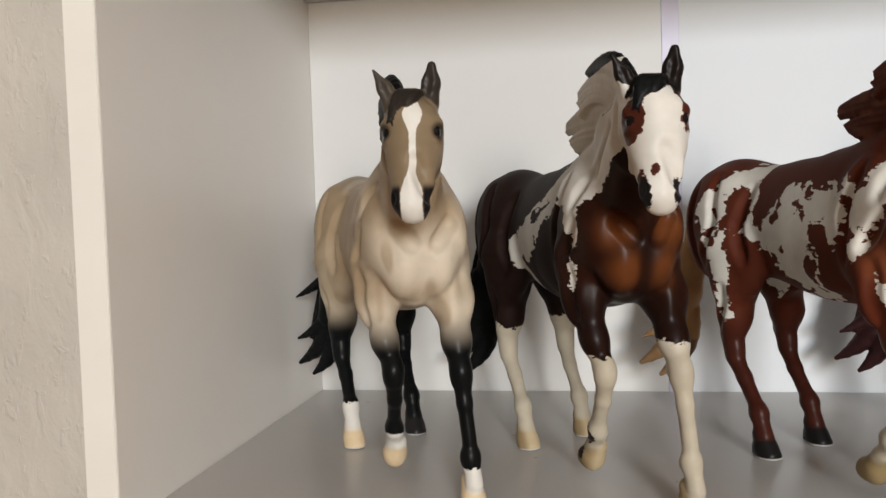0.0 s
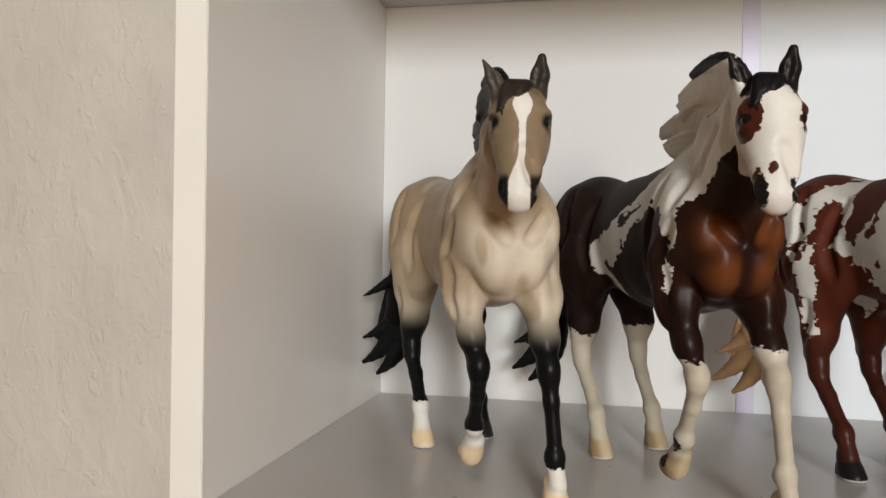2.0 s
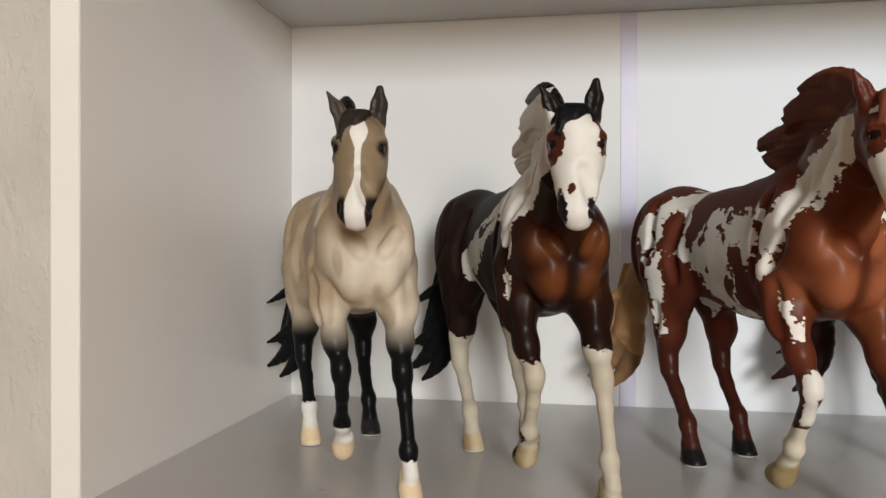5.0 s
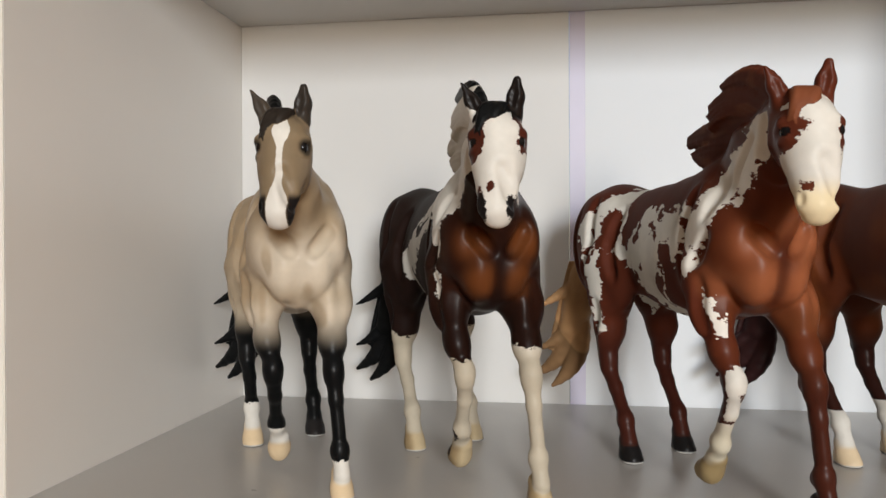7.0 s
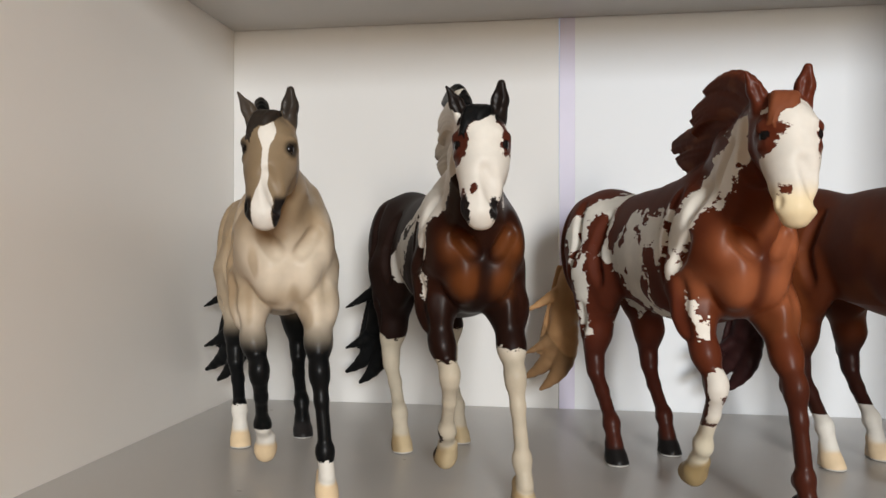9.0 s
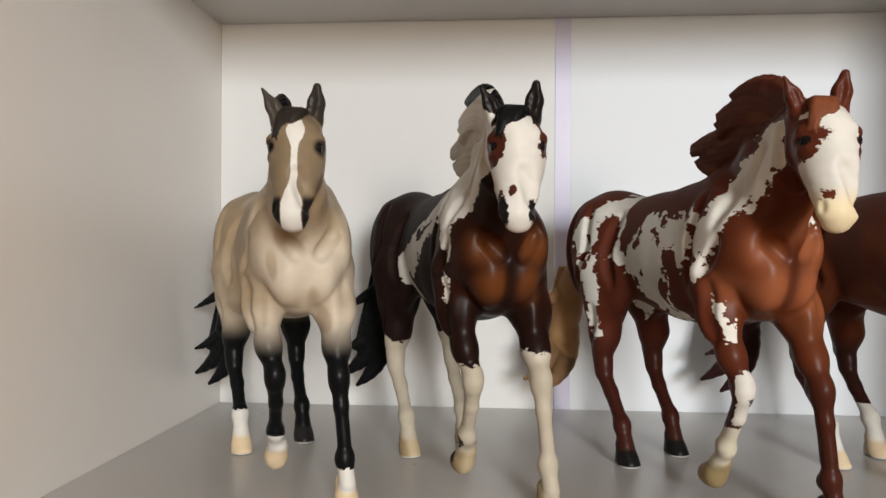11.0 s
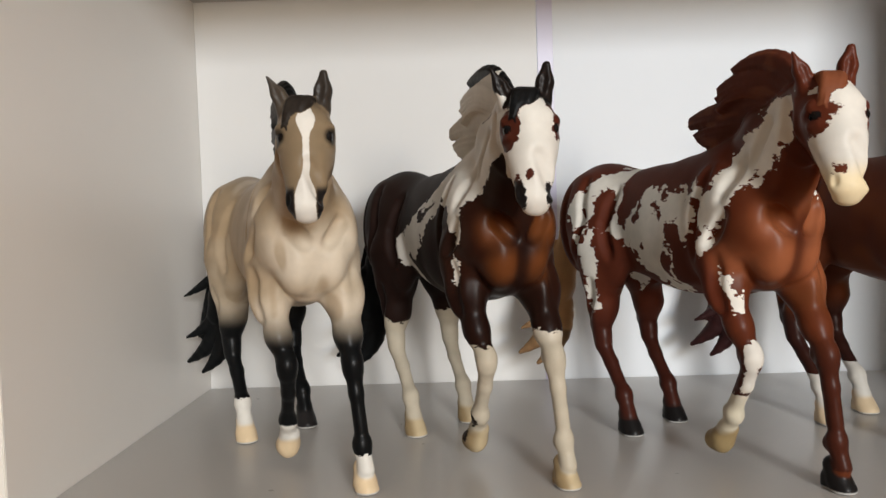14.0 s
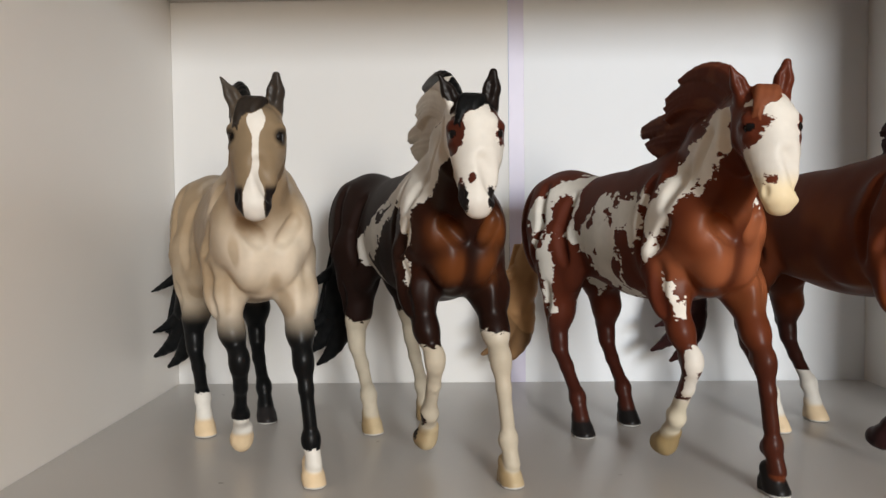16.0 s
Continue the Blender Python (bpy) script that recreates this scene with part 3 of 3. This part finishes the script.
def coat_material(name, rough=0.36):
    """Semi-matt model paint: soft coat colour, a crisp ragged second colour on top."""
    mat = bpy.data.materials.new(name)
    mat.use_nodes = True
    n = mat.node_tree.nodes
    bsdf = n["Principled BSDF"]
    bsdf.inputs["Specular IOR Level"].default_value, bsdf.inputs["IOR"].default_value = 0.30, 1.3

    def attribute(key):
        a = n.new("ShaderNodeAttribute")
        a.attribute_name = key
        return a

    def maths(op, a, b):
        m = n.new("ShaderNodeMath")
        m.operation = op
        for i, x in enumerate((a, b)):
            if isinstance(x, (int, float)):
                m.inputs[i].default_value = x
            else:
                link(mat, x, m.inputs[i])
        return m.outputs[0]

    co = n.new("ShaderNodeTexCoord")
    stretch = n.new("ShaderNodeMapping")
    stretch.inputs["Rotation"].default_value = (0, radians(35), 0)
    stretch.inputs["Scale"].default_value = (0.55, 1.0, 1.3)
    link(mat, co.outputs["Object"], stretch.inputs["Vector"])
    rag = n.new("ShaderNodeTexNoise")
    rag.inputs["Scale"].default_value, rag.inputs["Detail"].default_value, rag.inputs["Roughness"].default_value = 300, 3, 0.62
    link(mat, stretch.outputs["Vector"], rag.inputs["Vector"])
    patch = attribute("patch")
    edge = maths("MULTIPLY", maths("SUBTRACT", rag.outputs["Fac"], 0.5), attribute("rag").outputs["Fac"])
    sharp = n.new("ShaderNodeMapRange")
    sharp.interpolation_type = "SMOOTHSTEP"
    sharp.inputs["From Min"].default_value, sharp.inputs["From Max"].default_value = -0.025, 0.025
    link(mat, maths("ADD", patch.outputs["Fac"], edge), sharp.inputs["Value"])
    mix = n.new("ShaderNodeMix")
    mix.data_type = "RGBA"
    link(mat, sharp.outputs["Result"], mix.inputs["Factor"])
    link(mat, attribute("paint").outputs["Color"], mix.inputs["A"])
    link(mat, attribute("second").outputs["Color"], mix.inputs["B"])
    mist = n.new("ShaderNodeTexNoise")
    mist.inputs["Scale"].default_value, mist.inputs["Detail"].default_value = 90, 6
    link(mat, co.outputs["Object"], mist.inputs["Vector"])
    tone = n.new("ShaderNodeMapRange")
    tone.inputs["From Min"].default_value, tone.inputs["From Max"].default_value = 0.25, 0.75
    tone.inputs["To Min"].default_value, tone.inputs["To Max"].default_value = 0.90, 1.08
    link(mat, mist.outputs["Fac"], tone.inputs["Value"])
    scale = n.new("ShaderNodeVectorMath")
    scale.operation = "SCALE"
    link(mat, mix.outputs["Result"], scale.inputs[0])
    link(mat, tone.outputs["Result"], scale.inputs["Scale"])
    link(mat, scale.outputs["Vector"], bsdf.inputs["Base Color"])
    link(mat, maths("SUBTRACT", rough, attribute("gloss").outputs["Fac"]), bsdf.inputs["Roughness"])
    fine = n.new("ShaderNodeTexNoise")
    fine.inputs["Scale"].default_value, fine.inputs["Detail"].default_value = 1200, 3
    link(mat, co.outputs["Object"], fine.inputs["Vector"])
    relief = n.new("ShaderNodeBump")
    relief.inputs["Strength"].default_value, relief.inputs["Distance"].default_value = 0.12, 0.0003
    link(mat, fine.outputs["Fac"], relief.inputs["Height"])
    link(mat, relief.outputs["Normal"], bsdf.inputs["Normal"])
    return mat


COAT = coat_material("model_horse_paint")


class Coat:
    """Soft colour, second colour and their border over the vertices of one horse."""

    def __init__(self, sculpt, verts, base):
        self.p = p = [verts[:, i] for i in range(3)]
        n = len(verts)
        self.paint = np.tile(np.array(base, float), (n, 1))
        self.second = np.tile(np.array((0.70, 0.675, 0.62)), (n, 1))
        self.patch = np.full(n, -0.02)
        self.rag = np.full(n, 0.5)
        self.gloss = np.zeros(n)
        body = np.minimum(sculpt.near("body", p), sculpt.near("ear", p))
        hair = sculpt.near("hair", p)
        self.hair = (hair < body - 0.0004) & (hair < 0.0012)
        self.tail = sculpt.near("tail", p) < body
        self.ear = sculpt.near("ear", p) < np.minimum(sculpt.near("body", p), sculpt.near("hair", p))
        self.hoof = ease(body - sculpt.near("hoof", p), -0.0015, 0.0015)
        self.eye = sculpt.near("eye", p) < 0.0003
        self.nostril = sculpt.near("nostril", p) < 0.0008
        self.face = head_frame(p)
        self.legs = leg_masks(p)

    def soft(self, colour, weight):
        self.paint = mixed(self.paint, colour, np.clip(weight, 0, 1))

    def white(self, field):
        self.patch = np.maximum(self.patch, field)

    def dark(self, field):
        self.patch = np.minimum(self.patch, -field)

    def finish(self, name, me):
        self.soft((0.008, 0.007, 0.007), self.eye * 1.0)
        self.patch = np.where(self.eye, -0.02, self.patch)
        rim = self.p[2] < 0.0016
        self.soft((0.55, 0.54, 0.52), 0.9 * rim)
        self.second = mixed(self.second, (0.55, 0.54, 0.52), 0.9 * rim)
        self.gloss = self.gloss + 0.25 * self.eye
        for key, values in (("patch", self.patch * 100), ("rag", self.rag), ("gloss", self.gloss)):
            me.attributes.new(key, "FLOAT", "POINT").data.foreach_set("value", values.astype(np.float32))
        for key, values in (("paint", self.paint), ("second", self.second)):
            rgba = np.concatenate((np.clip(values, 0, 1), np.ones((len(values), 1))), 1)
            me.attributes.new(key, "FLOAT_COLOR", "POINT").data.foreach_set("color", rgba.astype(np.float32).ravel())


CREAM, HORN, BLACK, WHITE = (0.74, 0.70, 0.58), (0.70, 0.50, 0.26), (0.005, 0.0055, 0.006), (0.80, 0.77, 0.70)


def buckskin(c):
    u, v, w = c.p
    a, s, z = c.face
    n = cloud(c.p, 0.02)
    c.soft((0.66, 0.58, 0.465), 0.9 * ease(u + 0.012 * n, 0.09, 0.135) * ease(0.165 - w, 0, 0.03))
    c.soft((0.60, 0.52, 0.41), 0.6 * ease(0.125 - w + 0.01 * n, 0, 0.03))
    c.soft((0.66, 0.575, 0.46), 0.45 * ease(n, 0.0, 0.7) * (w < 0.19))
    # brown shade painted across the underside of the breast
    c.soft((0.40, 0.31, 0.20), 0.45 * ease(u, 0.09, 0.12) * ease(0.010 - np.abs(w - 0.116), 0, 0.010))
    c.soft((0.34, 0.25, 0.155), 0.6 * ease(cloud((u, v, w * 0.5), 0.008, 6.6), 0.15, 0.7) * (w > 0.095) * (u < 0.155))
    c.soft((0.19, 0.14, 0.085), 0.75 * ease(u, 0.15, 0.165) * (w > 0.15))
    c.soft((0.05, 0.038, 0.03), ease(z, 0.012, 0.022) * (u > 0.14) * 0.7)
    for leg, top in zip(c.legs, (0.094, 0.095, 0.088, 0.098)):
        c.soft(BLACK, leg * ease(top - w, -0.012, 0.012))
    rf, lf, rh, lh = c.legs
    for leg, top in ((rf, 0.0335), (lf, 0.022), (rh, 0.030)):
        c.white(np.where(leg, top - w, -0.02))
    c.soft((0.02, 0.018, 0.018), lh * c.hoof)
    c.second = mixed(c.second, HORN, c.hoof * 0.75 * np.where(rf, ease(0.024 - w, 0, 0.004), 1.0))
    c.soft(BLACK, 1.0 * (c.hair | c.tail))
    c.soft((0.030, 0.023, 0.018), 0.8 * (c.hair & (a > 0.0)))
    c.soft((0.030, 0.025, 0.022), 0.9 * c.ear * ease(s, -0.004, 0.006))
    c.soft((0.050, 0.042, 0.036), 0.8 * c.ear * ease(-s, 0.004, 0.014))
    width = 0.0016 + 0.0030 * ease(np.abs(z - 0.009), 0.009, 0.0) + 0.0034 * ease(-z, 0.016, 0.028)
    c.white(np.where((a > 0.004) & (z < 0.017) & ~c.hair, width - np.abs(s - 0.0010 * ease(z, -0.022, -0.010)), -0.02))
    around = ease(0.0060 - sum((x - y) ** 2 for x, y in zip((a, np.abs(s), z), (0.0055, 0.0125, 0.001))) ** 0.5, 0, 0.003)
    c.soft(BLACK, 0.85 * around)
    c.soft((0.012, 0.010, 0.010), ease(-z, 0.022, 0.026) * ease(np.abs(s), 0.0046, 0.0056) * (a > 0.003))
    c.soft(BLACK, 1.0 * c.nostril)
    c.rag[:] = np.where(w > 0.15, 0.12, 0.6)


def u_head(c):
    return (c.p[0] > 0.156) & (c.p[2] > 0.150)


def bay_pinto(c):
    u, v, w = c.p
    a, s, z = c.face
    n = cloud(c.p, 0.016, 3.3)
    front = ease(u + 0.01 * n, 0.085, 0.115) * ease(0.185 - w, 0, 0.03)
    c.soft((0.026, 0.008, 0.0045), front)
    # relief shaded in paint: orange highlights on the bulges of the breast
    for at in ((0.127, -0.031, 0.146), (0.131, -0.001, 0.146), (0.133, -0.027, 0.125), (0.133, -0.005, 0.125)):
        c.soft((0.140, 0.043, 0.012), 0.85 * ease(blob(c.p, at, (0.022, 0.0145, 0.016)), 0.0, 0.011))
    # painted shade in the crease between the muscles and towards the lower chest
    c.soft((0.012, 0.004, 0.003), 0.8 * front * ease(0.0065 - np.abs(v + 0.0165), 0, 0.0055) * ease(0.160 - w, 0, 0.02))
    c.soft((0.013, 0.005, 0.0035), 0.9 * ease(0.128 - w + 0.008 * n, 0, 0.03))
    wob = 0.0030 * n + 0.0032 * cloud(c.p, 0.006, 1.7)
    right = v < -0.003
    for line in (((0.150, 0.192), (0.108, 0.168), 0.0125), ((0.105, 0.190), (0.156, 0.206), 0.011), ((0.109, 0.166), (0.111, 0.142), 0.0065), ((0.109, 0.142), (0.105, 0.118), 0.0028),
                 ((0.105, 0.172), (0.072, 0.168), 0.0090), ((0.074, 0.166), (0.045, 0.153), 0.0085), ((0.041, 0.150), (0.003, 0.133), 0.0090), ((0.042, 0.143), (0.024, 0.132), 0.0080), ((0.000, 0.129), (0.023, 0.114), 0.0045), ((0.108, 0.188), (0.082, 0.176), 0.0110)):
        c.white(np.where(right, streak(c.p, *line), -0.02) + wob)
    for line in (((0.043, 0.143), (0.046, 0.137), 0.0024), ((0.040, 0.155), (0.062, 0.162), 0.0008), ((0.078, 0.154), (0.081, 0.163), 0.0018), ((0.077, 0.146), (0.073, 0.122), 0.0095)):
        c.dark(np.where(right, streak(c.p, *line), -0.02) + wob)
    c.dark(np.where(u < 0.162, streak(c.p, (0.166, 0.184), (0.133, 0.152), 0.0105), -0.02) + 0.5 * wob)
    for leg, top in zip(c.legs, (0.079, 0.089, 0.080, 0.083)):
        c.white(np.where(leg, top - w + 0.6 * wob, -0.02))
    c.white(np.where(c.hair & (u < 0.150), 0.012 - 0.024 * ease(w - 0.08 * (u - 0.12), 0.2255, 0.2285), -0.02))
    c.soft(BLACK, 1.0 * (c.hair | c.tail))
    c.patch = np.where(c.tail, -0.02, c.patch)
    c.soft((0.012, 0.009, 0.008), 0.9 * c.ear)
    head = u_head(c) & ~c.ear & ~c.hair
    c.white(np.where(head, np.minimum(0.0125 - z, a + 0.020), -0.02) + 0.3 * wob)
    c.white(np.where(head & (np.abs(s - 0.002) < 0.005), 0.0165 - z, -0.02))
    c.dark(blob(c.face, (0.0050, -0.013, 0.001), (0.010, 0.0098, 0.0115)) + 0.5 * wob)
    c.dark(blob(c.face, (0.006, 0.014, 0.006), (0.008, 0.0055, 0.014)) + 0.5 * wob)
    c.dark(blob(c.face, (0.0155, -0.0092, -0.0310), (0.007, 0.0045, 0.0080)) + 0.2 * wob)
    c.dark(blob(c.face, (0.0155, 0.0092, -0.0310), (0.007, 0.0045, 0.0080)) + 0.2 * wob)
    c.dark(blob(c.face, (0.019, -0.0035, -0.0215), (0.004, 0.0022, 0.0022)) + 0.2 * wob)
    c.dark(blob(c.p, (0.094, -0.031, 0.033), (0.004, 0.004, 0.004)) + 0.6 * wob)
    c.dark(blob(c.p, (0.078, -0.029, 0.020), (0.007, 0.004, 0.004)) + 0.6 * wob)
    c.soft((0.075, 0.018, 0.010), 0.9 * head * (z > -0.024))
    c.soft((0.008, 0.007, 0.007), head * ease(z, 0.011, 0.014))
    c.soft((0.012, 0.010, 0.010), ease(-z, 0.024, 0.027) * u_head(c))
    # leg white is creamier, and dimmed in colour for the weaker light low down
    c.second = mixed(c.second, (0.50, 0.445, 0.35), ease(0.1 - w, 0, 0.02))
    c.second = mixed(c.second, (0.70, 0.67, 0.60), 1.0 * c.hair)
    c.second = mixed(c.second, (0.50, 0.40, 0.25), c.hoof)
    c.second = mixed(c.second, (0.26, 0.18, 0.09), 0.8 * c.hoof * ease(-(v - np.where(u > 0.12, 0.0050, np.where(u > 0.05, -0.0232, np.where(v < -0.004, -0.0315, 0.0165)))), 0.001, 0.006))
    c.gloss = c.gloss - 0.22 * ease(0.10 - u, 0, 0.02)
    c.rag[:] = np.where(u_head(c), 0.5, np.where(w < 0.1, 0.9, 1.2))


def chestnut_pinto(c):
    u, v, w = c.p
    a, s, z = c.face
    n = cloud(c.p, 0.014, 8.1)
    wob = 0.0045 * n + 0.0050 * cloud(c.p, 0.0065, 5.5) + 0.0030 * cloud(c.p, 0.0035, 9.1)
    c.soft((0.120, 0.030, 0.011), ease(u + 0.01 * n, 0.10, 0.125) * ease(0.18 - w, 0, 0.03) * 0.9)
    # highlights put into the paint on the bulges of breast, neck and forearms
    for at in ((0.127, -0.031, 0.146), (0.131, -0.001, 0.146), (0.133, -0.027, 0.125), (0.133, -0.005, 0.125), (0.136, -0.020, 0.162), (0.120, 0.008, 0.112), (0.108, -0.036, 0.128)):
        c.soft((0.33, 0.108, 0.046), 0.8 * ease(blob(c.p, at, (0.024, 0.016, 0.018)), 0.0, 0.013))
    # shade painted down the middle crease of the breast
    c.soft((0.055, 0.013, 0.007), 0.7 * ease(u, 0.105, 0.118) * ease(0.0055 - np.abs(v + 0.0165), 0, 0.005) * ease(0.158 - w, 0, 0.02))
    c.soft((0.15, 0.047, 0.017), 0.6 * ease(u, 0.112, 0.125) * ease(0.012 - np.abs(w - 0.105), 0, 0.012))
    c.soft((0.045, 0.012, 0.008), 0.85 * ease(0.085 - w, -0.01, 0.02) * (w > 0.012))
    right = v < 0.004
    for line in (((0.151, 0.204), (0.145, 0.198), 0.0055), ((0.142, 0.194), (0.121, 0.180), 0.0120), ((0.118, 0.178), (0.108, 0.162), 0.0115), ((0.107, 0.160), (0.098, 0.149), 0.0095),
                 ((0.099, 0.147), (0.096, 0.136), 0.0045), ((0.138, 0.177), (0.131, 0.167), 0.0045), ((0.030, 0.160), (0.067, 0.160), 0.0075), ((0.026, 0.150), (0.066, 0.153), 0.0105),
                 ((0.019, 0.141), (0.047, 0.142), 0.0118), ((0.022, 0.130), (0.050, 0.127), 0.0125), ((0.030, 0.117), (0.052, 0.111), 0.0085), ((0.074, 0.138), (0.077, 0.156), 0.0055),
                 ((-0.028, 0.170), (-0.010, 0.178), 0.0055), ((-0.010, 0.172), (-0.004, 0.146), 0.0055), ((-0.028, 0.166), (-0.029, 0.143), 0.0065), ((-0.048, 0.153), (-0.033, 0.129), 0.0070),
                 ((-0.026, 0.134), (-0.025, 0.113), 0.0062), ((-0.023, 0.112), (-0.027, 0.088), 0.0036), ((0.083, 0.166), (0.090, 0.146), 0.0050), ((-0.044, 0.160), (-0.034, 0.166), 0.0050), ((0.008, 0.134), (-0.008, 0.142), 0.0055)):
        c.white(np.where(right, streak(c.p, *line), -0.02) + 0.75 * wob)
    for line in (((0.061, 0.140), (0.066, 0.135), 0.0078), ((0.053, 0.123), (0.052, 0.116), 0.0045), ((0.011, 0.123), (0.026, 0.129), 0.0030), ((0.020, 0.148), (0.026, 0.157), 0.0035),
                 ((-0.019, 0.164), (-0.018, 0.146), 0.0042), ((-0.012, 0.132), (-0.010, 0.122), 0.0050), ((-0.044, 0.140), (-0.034, 0.137), 0.0028), ((0.085, 0.158), (0.083, 0.142), 0.0022), ((0.050, 0.162), (0.062, 0.165), 0.0024),
                 ((0.042, 0.158), (0.047, 0.151), 0.0010), ((0.120, 0.165), (0.116, 0.153), 0.0010)):
        c.dark(np.where(right, streak(c.p, *line), -0.02) + 0.75 * wob)
    c.dark(np.where((u > -0.003) & (u < 0.088), w - 0.170 - 0.02 * (u - 0.03), -0.02) + 0.5 * wob)
    rf, lf, rh, lh = c.legs
    c.white(np.where(rf, 0.050 - w, -0.02) + 0.4 * wob)
    c.white(np.where(rf, np.maximum(streak(c.p, (0.120, 0.078), (0.121, 0.068), 0.0055), streak(c.p, (0.119, 0.066), (0.112, 0.052), 0.0035)), -0.02) + 0.5 * wob)
    c.white(np.where((v < -0.034) & (u > 0.085), streak(c.p, (0.106, 0.120), (0.113, 0.098), 0.0026), -0.02) + 0.5 * wob)
    c.soft((0.100, 0.026, 0.014), 1.0 * c.hair)
    c.gloss = c.gloss - 0.25 * (c.hair | ((u < 0.10) & (w > 0.10)))
    c.soft((0.19, 0.058, 0.028), 0.7 * c.hair * ease(cloud((u * 0.3, v, w), 0.0035, 4.2), 0.1, 0.6))
    c.soft((0.20, 0.062, 0.026), 0.9 * (c.hair & (a > -0.002)))
    c.soft((0.48, 0.275, 0.13), 1.0 * c.tail)
    c.patch = np.where(c.hair | c.tail, -0.02, c.patch)
    head = u_head(c) & ~c.ear & ~c.hair
    bound = 0.0075 - 0.75 * np.clip(-z, 0, 0.03) - 1.1 * np.clip(z - 0.003, 0, 0.02) * (s > -0.003)
    bound = bound - 0.006 * ease(z, 0.006, 0.012)
    c.patch = np.where(u_head(c) & ~c.ear & (a > -0.012), -0.02, c.patch)
    c.white(np.where(head & (a > np.where(z < -0.010, -0.001, -0.014)), np.minimum(np.minimum(a - bound, 0.0125 - s), 0.027 - z), -0.02) + 0.5 * wob)
    c.dark(blob(c.face, (0.004, -0.013, 0.000), (0.010, 0.0092, 0.0105)) + 0.5 * wob)
    c.dark(blob(c.face, (0.011, -0.0075, 0.003), (0.003, 0.004, 0.0025)) + 0.3 * wob)
    c.dark(blob(c.face, (0.004, 0.014, 0.002), (0.006, 0.004, 0.010)) + 0.3 * wob)
    c.dark(blob(c.face, (0.0175, -0.0070, -0.0245), (0.003, 0.003, 0.0025)) + 0.1 * wob)
    # flank white lightened in colour for light that doesn't reach it
    c.second = mixed(c.second, (0.80, 0.775, 0.71), 1.0 * (u < 0.155) * (w > 0.09))
    c.second = mixed(c.second, (0.76, 0.64, 0.42), ease(-z, 0.018, 0.030) * u_head(c))
    c.second = mixed(c.second, (0.60, 0.54, 0.40), 0.8 * ease(0.06 - w, 0, 0.02))
    c.second = mixed(c.second, (0.30, 0.22, 0.11), c.hoof)
    c.soft((0.010, 0.009, 0.009), c.hoof)
    c.rag[:] = np.where(u_head(c), 0.7, 1.15)


def red_bay(c):
    u, v, w = c.p
    n = cloud(c.p, 0.02, 2.2)
    c.soft((0.165, 0.043, 0.012), 0.8 * ease(n, -0.3, 0.5) * ease(0.175 - w, 0, 0.03))
    c.soft((0.022, 0.008, 0.007), 0.9 * ease(0.082 - w, -0.012, 0.014))
    rf, lf, rh, lh = c.legs
    c.white(np.where(rh, 0.034 - w, -0.02))
    c.white(np.where(lh, 0.036 - w, -0.02))
    c.second = mixed(c.second, HORN, c.hoof * 0.7)
    c.soft((0.035, 0.012, 0.012), 1.0 * (c.hair | c.tail))
    c.gloss = c.gloss - 0.22 * (w > 0.11)
    c.soft((0.03, 0.012, 0.012), c.hoof)
    c.rag[:] = 0.2


def model_horse(kind, at, heading, coat, base, label):
    """heading: degrees by which it faces to the right of straight out of the shelf."""
    sculpt, verts, quads = kind
    me = bpy.data.meshes.new("model_horse")
    me.from_pydata(verts.tolist(), [], quads.tolist())
    me.polygons.foreach_set("use_smooth", np.ones(len(quads), bool))
    c = Coat(sculpt, verts, base)
    coat(c)
    c.finish("model_horse", me)
    me.materials.append(COAT)
    ob = tagged(new("model_horse", me), label, "model horse", group="row of model horses")
    # the right hind hoof stands at the given place
    turn = Matrix.Rotation(radians(heading - 90), 4, "Z")
    ob.matrix_world = Matrix.Translation((*at, 0)) @ turn @ Matrix.Translation((0, 0.026, 0))
    return ob


MOULD, SHORT_MANED = mould(1.0), mould(0.70)
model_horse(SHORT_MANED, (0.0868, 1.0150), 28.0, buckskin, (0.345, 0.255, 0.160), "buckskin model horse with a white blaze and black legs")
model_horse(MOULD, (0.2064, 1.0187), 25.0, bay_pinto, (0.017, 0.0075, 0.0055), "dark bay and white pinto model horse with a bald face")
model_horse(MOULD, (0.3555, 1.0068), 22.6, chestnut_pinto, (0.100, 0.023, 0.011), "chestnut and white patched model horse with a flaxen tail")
model_horse(SHORT_MANED, (0.4955, 1.0180), 19.5, red_bay, (0.110, 0.026, 0.009), "glossy red bay model horse with white hind socks")
